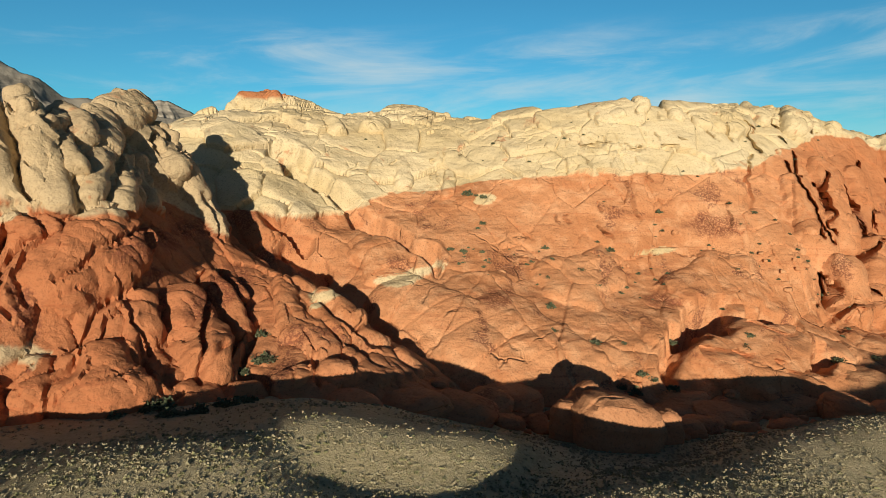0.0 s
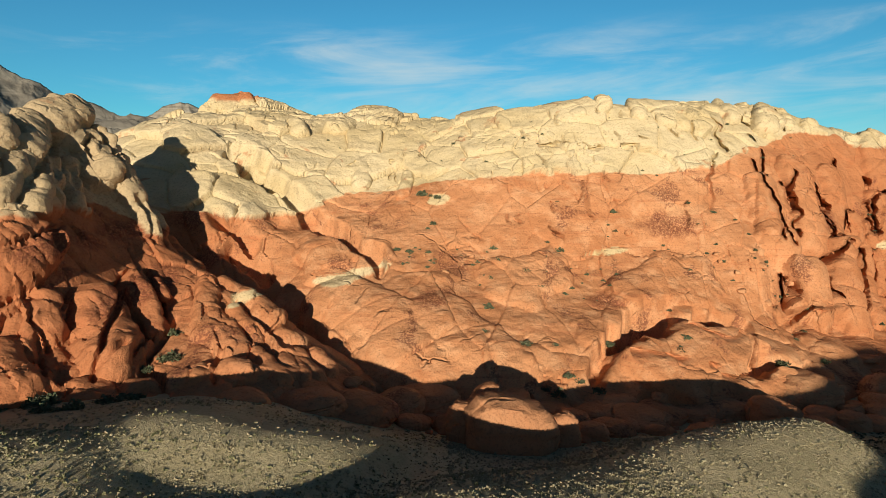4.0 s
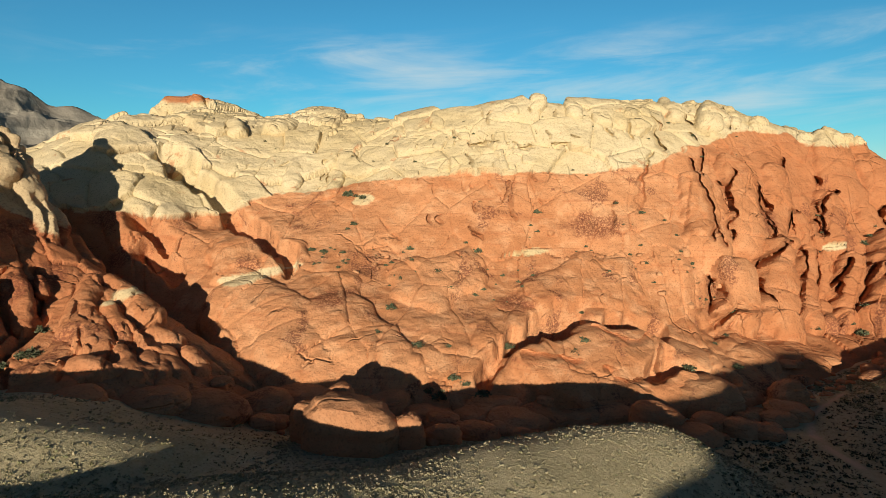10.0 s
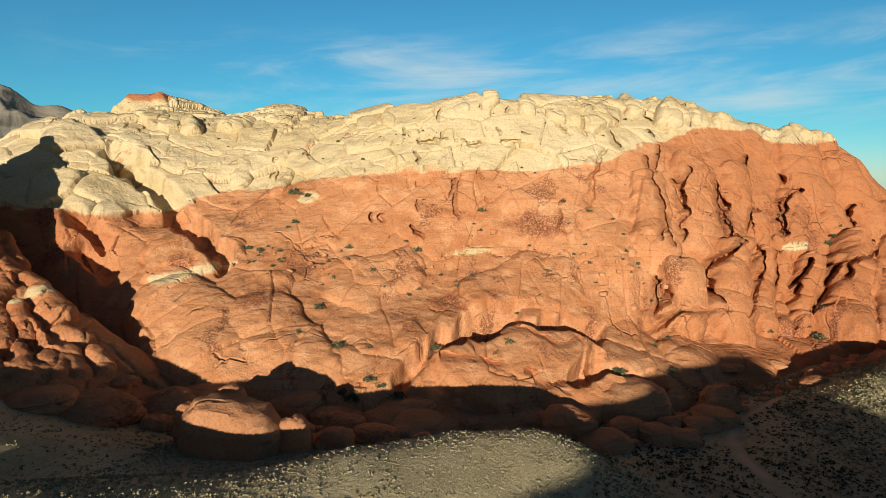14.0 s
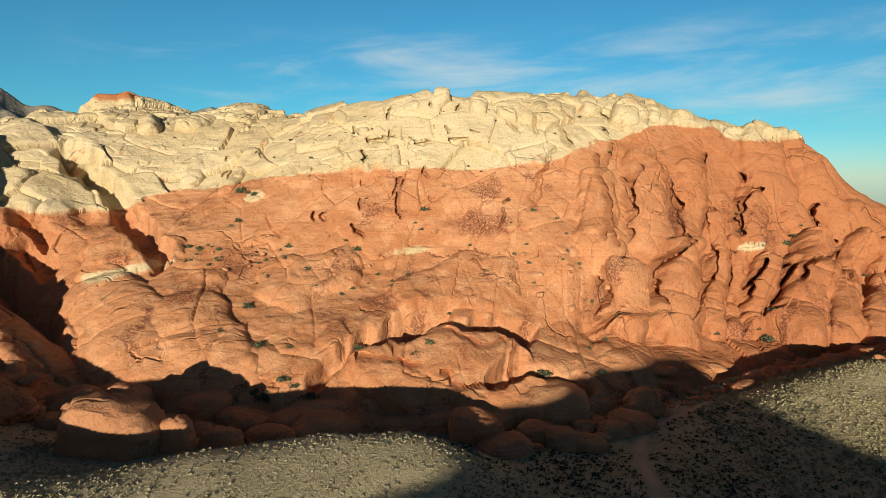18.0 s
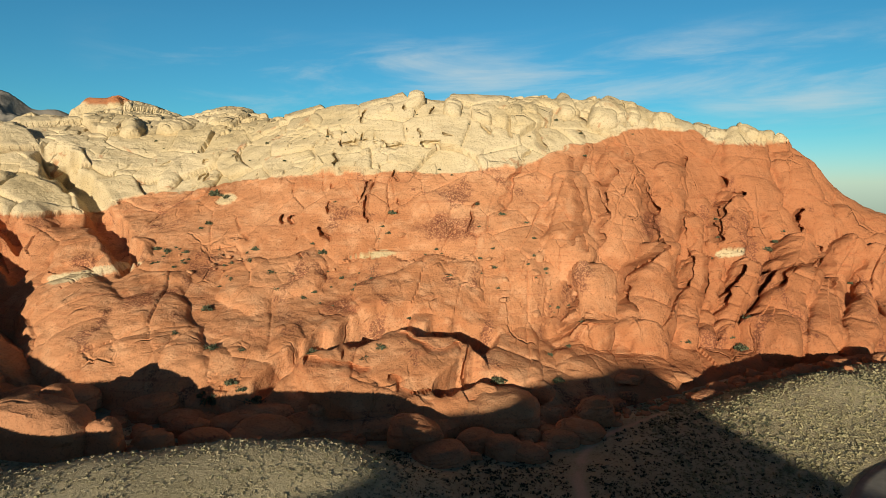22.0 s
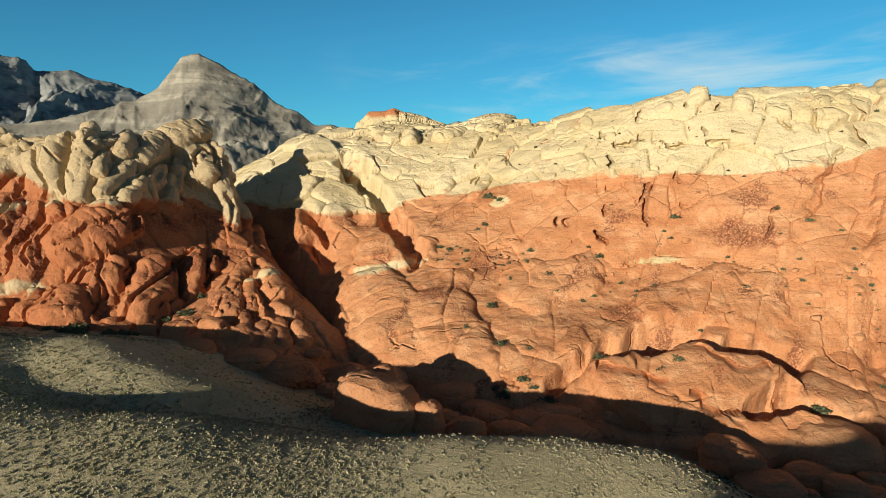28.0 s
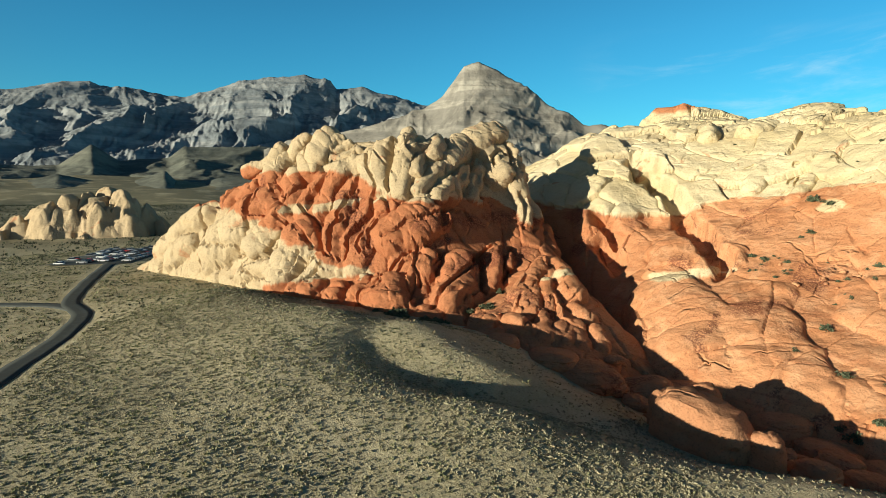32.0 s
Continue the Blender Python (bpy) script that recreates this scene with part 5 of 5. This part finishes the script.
# ---- far mountains ----
def mountain(name, crest, run, base, material, label, k, height_of_ridges, lean=1.2, fine=7.0, cells=(240, 80), across=1.5):
    """A weathered range: from the crest line the slope falls towards the camera's side over a run of metres, cut by gullies."""
    crest = np.array(crest, float)
    walk_ = np.concatenate([[0], np.cumsum(np.hypot(*np.diff(crest[:, :2], axis=0).T))])
    s = np.linspace(0, walk_[-1], cells[0])
    t = np.linspace(-0.18, 1, cells[1])
    S, T = np.meshgrid(s, t)
    cx, cy, cz = (np.interp(S, walk_, crest[:, i]) for i in range(3))
    away = np.hypot(cx - 90, cy)
    nx, ny = -(cx - 90) / away, -cy / away
    f = np.clip(T, 0, 1)
    fall = 0.62 * (1 - f) ** 1.0 + 0.38 * (1 - f) ** 3.0
    z = base + (cz - base) * np.where(T < 0, 1 + 1.6 * T, fall)
    spur = ridged(S / run * fine + lean * T + 0.35 * wavy(S / run * 7, T * 5, k + 9), T * across, k, 7, 0.52)
    cliffs = np.abs(wavy(S / 900, T * 9, k + 4))
    z = z + height_of_ridges * spur * (0.12 + np.sin(np.clip(T + 0.05, 0, 1) * math.pi)) + 0.10 * height_of_ridges * rough(S / 90, T * 14, k + 2, 3) - 0.25 * height_of_ridges * cliffs * (1 - f)
    x, y = cx + nx * run * T, cy + ny * run * T
    i = np.arange(S.size).reshape(S.shape)
    q = np.stack([i[:-1, :-1], i[:-1, 1:], i[1:, 1:], i[1:, :-1]], -1).reshape(-1, 4)
    return tagged(new(name, mesh_from(name, np.stack([x, y, z], -1).reshape(-1, 3), q, material)), label, "mountain", kind="structure")


RANGE = [(-4150, -300, 470), (-4130, 60, 530), (-4092, 373, 583), (-4060, 640, 663), (-4030, 809, 696), (-4000, 953, 679), (-3926, 1224, 652), (-3897, 1317, 634), (-3815, 1542, 725), (-3718, 1770, 801), (-3603, 1999, 826), (-3520, 2144, 784),
         (-3500, 2176, 737), (-3409, 2321, 760), (-3276, 2510, 683), (-3156, 2664, 632), (-2900, 2950, 520)]
PEAK = [(-2300, 1090, 235), (-2128, 1355, 312), (-2022, 1515, 372), (-1919, 1649, 415), (-1870, 1706, 468), (-1838, 1744, 540), (-1812, 1772, 588), (-1767, 1818, 602), (-1672, 1910, 554), (-1582, 1990, 482), (-1489, 2065, 387), (-1432, 2107, 352), (-1360, 2160, 335), (-1150, 2300, 300), (-900, 2420, 240)]
PEAK = [(94 + 0.205 * (x - 94), 0.205 * y, 66 + 0.201 * (z - 66)) for x, y, z in PEAK]
# the range's haze comes from its bluish material
mountain("mountain_range", RANGE, 1900, 60, LIME_HAZED, "far limestone range with gullied slopes, blue haze put into its colour", 2, 50, 1.5, 5.0, (600, 150), 3.2)
mountain("mountain_peak", PEAK, 190, 25, LIME_NEAR, "pale grey limestone peak with tilted beds", 6, 8.5, 3.5, 3.8, (420, 150), 3.8)
FOOTHILLS = [(0.60 * x, 0.60 * y, 185 + 45 * math.sin(0.013 * x + 0.021 * y)) for x, y, z in RANGE]
mountain("foothills", FOOTHILLS, 1100, 34, SCRUBLAND, "low grey-brown rolling foothills below the range", 8, 14, 1.2, 4.0, (240, 80), 2.5)
LOW_HILLS = [(0.40 * x, 0.40 * y, 88 + 22 * math.sin(0.017 * x + 0.03 * y)) for x, y, z in RANGE]
mountain("foothills", LOW_HILLS, 600, 32, SCRUBLAND, "low grey scrub-covered hills on the plain", 15, 3.5, 1.2, 3.0, (240, 80), 2.0)
HILLOCK = [(-660, 1350, 150), (-590, 1360, 185), (-540, 1372, 218), (-500, 1385, 232), (-478, 1395, 226), (-430, 1415, 205), (-380, 1430, 170)]
mountain("mountain_far", HILLOCK, 400, 40, LIME_NEAR, "small far grey peak behind the cliff", 11, 12)


# ---- cream outcrops beyond the parking place ----
def outcrop(x, y, half_u, half_v, tall, turn, k, label):
    """A broken cream hump, cut by joints into blunt blocks, with a few lobes standing on it."""
    rock = thing("sandstone_outcrop", label, "rock outcrop", "cream outcrops")
    u, v = np.meshgrid(np.linspace(-1.15, 1.15, int(2.9 * half_u)), np.linspace(-1.15, 1.15, int(2.9 * half_v)))
    px, py = x + math.cos(turn) * u * half_u - math.sin(turn) * v * half_v, y + math.sin(turn) * u * half_u + math.cos(turn) * v * half_v
    away = np.hypot(u, v) + 0.20 * rough(px / 16, py / 16, k, 3)
    wide, tone = pillow(px / 21 + 0.3 * rough(px / 13, py / 13, k + 1, 2), py / 17, k)
    small, shade_ = pillow(px / 7.0, py / 6.0 + 0.3 * rough(px / 5, py / 5, k + 2, 2), k + 3)
    up = tall * np.clip(1 - away ** 2.2, -0.3, 1) * (0.72 + 0.28 * tone) * (0.70 + 0.30 * dome(wide, 0.5)) + 0.05 * tall * (0.3 + 0.7 * shade_) * dome(small, 0.34)
    gz = ground_height(px, py) + np.where(away < 1.02, up, -3.0)
    i = np.arange(u.size).reshape(u.shape)
    q = np.stack([i[:-1, :-1], i[:-1, 1:], i[1:, 1:], i[1:, :-1]], -1).reshape(-1, 4)
    part("body", mesh_from("body", np.stack([px, py, gz], -1).reshape(-1, 3), q, ROCK, cream=np.full(u.size, 0.96)), rock)
    g_ = random.Random(k)
    for i in range(int(half_u * half_v / 60)):
        u, v = g_.uniform(-1, 1), g_.uniform(-1, 1)
        if u * u + v * v > 1:
            continue
        h = tall * (1 - 0.75 * (u * u + v * v)) * g_.uniform(0.55, 0.95)
        r = g_.uniform(0.10, 0.23) * tall
        px, py = x + math.cos(turn) * u * half_u - math.sin(turn) * v * half_v, y + math.sin(turn) * u * half_u + math.cos(turn) * v * half_v
        gz = ground_at(px, py)
        part("lobe", lobe_mesh("lobe", px, py, gz - 1, px + g_.uniform(-0.2, 0.2) * h, py + g_.uniform(0, 0.3) * h, gz + max(h - 0.6 * r, 0.5), r, k + 1.9 * i, (0.7, -0.7, 0.1), 0.0, 0.95, ball=(COARSE, COARSE_QUADS)), rock)
    return rock


outcrop(-404, 96, 56, 30, 37, 1.2, 5, "cream sandstone outcrop beyond the parking place")
outcrop(-505, 268, 46, 24, 30, 1.1, 9, "pale broken sandstone outcrop on the plain")
outcrop(-345, 178, 30, 18, 13, 0.9, 15, "low tan sandstone dome behind the parked cars")

# ---- road, parking place and cars ----
def top_at(x, y):
    """The height of whatever is uppermost in the plan."""
    best = ground_at(x, y)
    for gx, gy, p in ((CLIFF_X, CLIFF_Y, face), (KNOLL_X, KNOLL_Y, massif)):
        if gx[0] < x < gx[-1] and gy[0] < y < gy[-1]:
            best = max(best, float(p[int(np.argmin(np.abs(gy - y))), int(np.argmin(np.abs(gx - x))), 2]))
    return best


def ribbon(name, line, wide, lift, material):
    """A strip laid on the ground along a smooth line."""
    line = np.array(line, float)
    run = np.concatenate([[0], np.cumsum(np.hypot(*np.diff(line, axis=0).T))])
    s = np.arange(0, run[-1], 1.5)
    x, y = np.interp(s, run, line[:, 0]), np.interp(s, run, line[:, 1])
    for _ in range(6):
        x[1:-1], y[1:-1] = (x[:-2] + 2 * x[1:-1] + x[2:]) / 4, (y[:-2] + 2 * y[1:-1] + y[2:]) / 4
    dx, dy = np.gradient(x), np.gradient(y)
    n = np.hypot(dx, dy)
    off = np.array([-0.5, -0.47, -0.2, 0.2, 0.47, 0.5]) * wide
    px, py = x[:, None] - (dy / n)[:, None] * off, y[:, None] + (dx / n)[:, None] * off
    pz = ground_height(px, py)
    pz = np.maximum(pz, pz.mean(1, keepdims=True)) + lift * np.array([-2.0, 1, 1.3, 1.3, 1, -2.0])
    i = np.arange(px.size).reshape(px.shape)
    q = np.stack([i[:-1, :-1], i[1:, :-1], i[1:, 1:], i[:-1, 1:]], -1).reshape(-1, 4)
    return mesh_from(name, np.stack([px, py, pz], -1).reshape(-1, 3), q, material)


ROAD = [(60, -62), (20, -38), (-12, -14), (-38, 8), (-52, 15), (-66, 22), (-79, 27.5), (-89, 30.5), (-100, 31.2), (-111, 31), (-122, 33.5), (-135, 37.5), (-167, 48), (-196, 58), (-212, 64)]
tagged(new("road", ribbon("road", ROAD, 5.2, 0.16, ASPHALT)), "narrow grey asphalt road winding to the parking place", "road", kind="structure")
BRANCH = [(-101, 31), (-112, 28.5), (-121, 23.3), (-131, 16), (-160, -8), (-210, -50), (-300, -110)]
tagged(new("road", ribbon("road", BRANCH, 4.8, 0.12, ASPHALT)), "grey asphalt side road crossing the flat", "road", kind="structure")
WORN = plain("worn_asphalt", (0.20, 0.195, 0.175), 0.9, 0.2, 0.6)
EAST = [(158, 56), (172, 80), (182, 98.8), (187, 105.8), (191, 109.5), (196, 112.5), (208, 116.5), (246, 121), (300, 121)]
tagged(new("road", ribbon("road", EAST, 6.0, 0.16, WORN)), "pale asphalt road passing below the rise", "road", kind="structure")
LOT = Vector((-242, 74, 0))
lot_u, lot_v = Vector((-0.83, 0.55, 0)), Vector((0.55, 0.83, 0))
tagged(new("parking_place", ribbon("parking_place", [(LOT + lot_u * a)[:2] for a in (-36, -12, 12, 36)], 38, 0.14, ASPHALT)), "grey asphalt parking place full of cars", "parking place", kind="structure")


def box_mesh(name, loops, material):
    """A body from rings of four corners, (x, half y, z) pairs front to back, closed at both ends."""
    bm = bmesh.new()
    rings = [[bm.verts.new(v) for v in ((x0, -w0, z0), (x0, w0, z0), (x1, w1, z1), (x1, -w1, z1))] for x0, w0, z0, x1, w1, z1 in loops]
    for a, b in zip(rings, rings[1:]):
        for i in range(4):
            bm.faces.new((a[i], a[(i + 1) % 4], b[(i + 1) % 4], b[i]))
    bm.faces.new(rings[0][::-1])
    bm.faces.new(rings[-1])
    bmesh.ops.recalc_face_normals(bm, faces=bm.faces)
    bmesh.ops.bevel(bm, geom=bm.edges[:], offset=0.05, segments=1, affect="EDGES")
    me = bpy.data.meshes.new(name)
    bm.to_mesh(me)
    bm.free()
    me.materials.append(material)
    return me


GLASS = plain("car_glass", (0.02, 0.025, 0.03), 0.08, 0.1, 1.0, 0.6)
RUBBER = plain("tyre_rubber", (0.02, 0.02, 0.02), 0.9)
PAINTS = [("white", (0.75, 0.75, 0.74)), ("black", (0.02, 0.02, 0.022)), ("silver", (0.45, 0.46, 0.47)), ("red", (0.42, 0.04, 0.035)), ("grey", (0.14, 0.15, 0.16))]


def wheel_mesh():
    bm = bmesh.new()
    bmesh.ops.create_cone(bm, cap_ends=True, segments=14, radius1=0.34, radius2=0.34, depth=0.24, matrix=Matrix.Rotation(math.pi / 2, 4, "X"))
    bmesh.ops.bevel(bm, geom=bm.edges[:], offset=0.03, segments=1, affect="EDGES")
    me = bpy.data.meshes.new("wheel")
    bm.to_mesh(me)
    bm.free()
    me.materials.append(RUBBER)
    return me


WHEEL = wheel_mesh()
models = []
for name, colour in PAINTS:
    paint = plain(name + "_car_paint", colour, 0.3, 0.06, 0.5, 0.5)
    car = thing("car", name + " car parked on the asphalt", "car", "parked cars")
    part("body", box_mesh("body", [(-2.2, 0.80, 0.45, -2.2, 0.74, 0.85), (-2.0, 0.88, 0.28, -2.05, 0.84, 0.95), (-0.6, 0.90, 0.25, -0.7, 0.86, 1.0), (0.7, 0.90, 0.25, 0.7, 0.86, 1.0), (2.0, 0.88, 0.28, 1.95, 0.80, 0.90), (2.25, 0.78, 0.42, 2.2, 0.70, 0.72)], paint), car)
    part("cabin", box_mesh("cabin", [(-1.9, 0.78, 0.94, -1.55, 0.62, 1.42), (-0.9, 0.80, 0.96, -0.8, 0.66, 1.62), (0.35, 0.80, 0.96, 0.2, 0.64, 1.60), (1.15, 0.76, 0.96, 0.6, 0.58, 1.48)], GLASS), car, "dark window glass")
    part("roof", box_mesh("roof", [(-1.5, 0.60, 1.41, -1.45, 0.58, 1.47), (-0.8, 0.66, 1.60, -0.8, 0.62, 1.67), (0.25, 0.64, 1.58, 0.2, 0.60, 1.65), (0.6, 0.56, 1.46, 0.55, 0.54, 1.51)], paint), car)
    for wx in (-1.35, 1.4):
        for wy in (-0.82, 0.82):
            part("wheel", WHEEL, car).location = (wx, wy, 0.34)
    models.append(car)
heading = math.atan2(lot_v.y, lot_v.x)
rng = random.Random(11)
placed = 0
for row in (-14, -3.5, 4.5, 14):
    for spot in range(-11, 12):
        if rng.random() < 0.42:
            continue
        p = LOT + lot_u * (spot * 2.9 + rng.uniform(-0.2, 0.2)) + lot_v * (row + rng.uniform(-0.4, 0.4))
        at = pose(p.x, p.y, ground_at(p.x, p.y) + 0.20, 0, 0, math.degrees(heading) + (180 if rng.random() < 0.5 else 0) + rng.uniform(-3, 3))
        if placed < len(models):
            models[placed].matrix_basis = at
        else:
            copy_thing(rng.choice((models[0], models[0], models[1], models[2], models[2], models[3], models[4])), at)
        placed += 1


# ---- green shrubs in the joints and on the ledges ----
def leaf_quads(r, n, k, squat=0.75, leaf=0.16, low=0.0):
    """n small leaf quads in a lumpy half ball."""
    g_ = np.random.default_rng(k)
    d = g_.normal(size=(n, 3))
    d[:, 2] = np.abs(d[:, 2]) + low
    d /= np.linalg.norm(d, axis=1)[:, None]
    c = d * (r * (0.45 + 0.55 * g_.random((n, 1)) ** 0.6) * (0.75 + 0.4 * rough(d[:, 0] * 2 + k, d[:, 1] * 2 + d[:, 2], int(k), 2))[:, None])
    c[:, 2] *= squat
    a, b = g_.normal(size=(n, 3)), g_.normal(size=(n, 3))
    a /= np.linalg.norm(a, axis=1)[:, None]
    b -= a * (a * b).sum(1)[:, None]
    b /= np.linalg.norm(b, axis=1)[:, None]
    s = leaf * r * (0.6 + 0.8 * g_.random((n, 1)))
    v = np.stack([c - a * s, c - b * s * 0.6, c + a * s, c + b * s * 0.6], 1).reshape(-1, 3)
    return v, np.arange(4 * n).reshape(n, 4)


def stem_mesh(k):
    g_ = np.random.default_rng(k)
    vs, fs = [], []
    for i in range(6):
        d = np.array([*g_.normal(size=2) * 0.5, 0.7])
        a = np.cross(d, (0.3, 1, 0))
        a *= 0.035 / np.linalg.norm(a)
        b = np.cross(d, a)
        b *= 0.035 / np.linalg.norm(b)
        n = len(vs)
        vs += [-a, a * 0.5 + b, a * 0.5 - b, d - a * 0.3, d + a * 0.15 + b * 0.3, d + a * 0.15 - b * 0.3]
        fs += [(n, n + 1, n + 4, n + 3), (n + 1, n + 2, n + 5, n + 4), (n + 2, n, n + 3, n + 5)]
    return mesh_from("stem", np.array(vs), np.array(fs), WOOD, False)


shrubs = []
for k in range(4):
    s = thing("shrub", "dark green desert shrub growing in a joint of the rock", "shrub", "shrubs on the rock")
    v, q = leaf_quads(1.0, 260, 20 + k, 0.78, 0.15)
    part("crown", mesh_from("crown", v, q, GREEN, False), s)
    part("stem", stem_mesh(k), s)
    shrubs.append(s)
SPOTS = [(30, 208), (31, 197), (50, 188), (51, 182), (55, 179), (59, 178), (46, 164), (19, 186), (23, 185), (29, 185), (119, 200), (127, 198), (92, 197), (140, 187), (112, 182), (63, 172), (43, 151), (62, 149), (94, 146), (97, 150), (63, 140), (66, 139),
         (140, 169), (221, 221), (215, 240), (174, 232), (72, 188), (67, 184), (48, 175)]
KNOLL_SPOTS = [(-25, 100), (-29, 115), (-37, 97), (-43, 93), (-30, 92), (-34, 91), (-26, 118), (-27, 126), (-32, 91), (-39, 96), (-27, 97), (-25, 119), (197, 193), (199, 191), (203, 194), (224, 220), (230, 224), (244, 228), (218, 220), (183, 189), (250, 229), (255, 222),
               (238, 220), (150, 180), (126, 153), (141, 157), (54, 149), (78, 155), (33, 207), (28, 209), (-28, 98), (-24, 102), (57, 137), (60, 136), (70, 137)]
rng = random.Random(21)
spots = [(x, y, rng.uniform(0.9, 1.7)) for x, y in SPOTS] + [(x, y, rng.uniform(1.2, 2.2)) for x, y in KNOLL_SPOTS]
for _ in range(110):
    x = rng.uniform(20, 150)
    spots.append((x, float(np.interp(x, [20, 50, 110, 150], [182, 181, 184, 186])) + rng.gauss(0, 6.5), rng.uniform(0.35, 0.9)))
for _ in range(40):
    x = rng.uniform(150, 262)
    spots.append((x, float(np.interp(x, [150, 166, 203, 262], [190, 200, 219, 226])) + rng.gauss(0, 2.5), rng.uniform(0.5, 1.2)))
for _ in range(45):
    x = rng.uniform(-10, 175)
    spots.append((x, float(np.interp(x, [-10, 60, 115, 175], [232, 220, 214, 234])) + rng.gauss(0, 5), rng.uniform(0.35, 0.8)))
for i, (x, y, size) in enumerate(spots):
    m = Matrix.Translation((x, y, top_at(x, y) - 0.15)) @ Matrix.Rotation(rng.uniform(0, 6.28), 4, "Z") @ Matrix.Diagonal((1.3 * size, 1.3 * size, 1.3 * size * rng.uniform(0.7, 1.0), 1))
    if i < 4:
        shrubs[i].matrix_basis = m
    else:
        copy_thing(shrubs[i % 4], m @ Matrix.Diagonal([1 / v for v in shrubs[i % 4].scale] + [1]))


# ---- low dry scrub over the desert ground ----
def scrub(name, label, amount, area, size, blades, material, k, clump=0.0, leaf=0.30, squat=0.8):
    """Very many small tufts, as one mesh."""
    g_ = np.random.default_rng(k)
    x0, x1, y0, y1 = area
    x, y = g_.uniform(x0, x1, amount), g_.uniform(y0, y1, amount)
    keep_ = g_.random(amount) < 0.62 + 0.40 * rough(x / 14, y / 14, k, 3) - clump
    x, y = x[keep_], y[keep_]
    zg = ground_height(x, y)
    zr = np.maximum(cliff(x, y), knoll(x, y)) if x1 < 400 and x0 > -300 else np.full(x.shape, -9.0)
    free = zr < zg - 1.5
    for line, wide in ((ROAD, 4.4), (BRANCH, 4.2), (EAST, 4.2)):
        for (ax, ay), (bx, by) in zip(line, line[1:]):
            t = np.clip(((x - ax) * (bx - ax) + (y - ay) * (by - ay)) / ((bx - ax) ** 2 + (by - ay) ** 2), 0, 1)
            free &= np.hypot(x - ax - t * (bx - ax), y - ay - t * (by - ay)) > wide
    on_trail = np.abs(x - np.interp(y, [70, 100, 118, 126, 134, 140, 148], [139, 140, 141, 143, 147, 154, 165])) < 1.7
    free &= ~(on_trail & (y > 70) & (y < 149))
    lu, lv = (x - LOT.x) * lot_u.x + (y - LOT.y) * lot_u.y, (x - LOT.x) * lot_v.x + (y - LOT.y) * lot_v.y
    free &= (np.abs(lu) > 38) | (np.abs(lv) > 20)
    x, y, zg = x[free], y[free], zg[free]
    n = len(x)
    r = size * (0.45 + 1.0 * g_.random(n) ** 2)
    d = g_.normal(size=(n, blades, 3))
    d[..., 2] = np.abs(d[..., 2]) + 0.25
    d /= np.linalg.norm(d, axis=2)[..., None]
    c = np.stack([x, y, zg], 1)[:, None, :] + d * (r[:, None, None] * (0.35 + 0.6 * g_.random((n, blades, 1)))) * np.array([1, 1, squat])
    a = np.cross(d, g_.normal(size=(n, blades, 3)))
    a /= np.linalg.norm(a, axis=2)[..., None]
    s = leaf * r[:, None, None]
    v = np.stack([c - d * s * 1.3, c + a * s, c + d * s * 1.3, c - a * s], 2).reshape(-1, 3)
    q = np.arange(4 * n * blades).reshape(-1, 4)
    return tagged(new(name, mesh_from(name, v, q, material, False)), label, "scrub", kind="stuff")


scrub("dry_scrub", "pale dry tufts of desert scrub on the gravel", 42000, (-70, 215, 12, 160), 0.32, 5, DRY, 3, squat=0.5, leaf=0.36)
scrub("olive_scrub", "olive green low desert scrub on the gravel", 16000, (-70, 235, -5, 165), 0.36, 6, OLIVE, 7, 0.05, squat=0.55)
scrub("slope_scrub", "small pale tufts of scrub on the near slope", 38000, (-75, 75, -10, 75), 0.30, 5, DRY, 23, squat=0.5, leaf=0.42)
scrub("slope_scrub", "small pale tufts of scrub on the sunlit hillock", 13000, (30, 118, 52, 112), 0.32, 6, DRY, 41, squat=0.55, leaf=0.40)
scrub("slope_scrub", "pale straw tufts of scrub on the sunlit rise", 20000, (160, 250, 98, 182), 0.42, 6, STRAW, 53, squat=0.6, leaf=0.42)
scrub("slope_scrub", "small olive tufts of scrub on the near slope", 14000, (-75, 75, -10, 75), 0.32, 6, OLIVE, 29, squat=0.5, leaf=0.42)
scrub("slope_scrub", "thin pale tufts of scrub along the road", 12000, (-75, 165, -62, 0), 0.32, 4, DRY, 61, squat=0.5, leaf=0.40)
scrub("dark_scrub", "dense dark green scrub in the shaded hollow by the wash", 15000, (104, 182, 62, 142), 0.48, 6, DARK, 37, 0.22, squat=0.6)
scrub("flat_scrub", "low olive and tan scrub over the wide flat", 30000, (-290, -60, -120, 110), 0.60, 4, OLIVE, 11, squat=0.5)
scrub("flat_tufts", "pale dry tufts over the wide flat", 30000, (-290, -60, -120, 110), 0.50, 4, DRY, 13, squat=0.5)
scrub("far_scrub", "scattered dark scrub on the far plain", 26000, (-900, -290, -200, 500), 1.6, 3, DARK, 17, 0.05)
scrub("flat_scrub", "dark low bushes scattered over the wide flat", 15000, (-290, -60, -120, 110), 0.62, 5, DARK, 19, 0.1, squat=0.6)
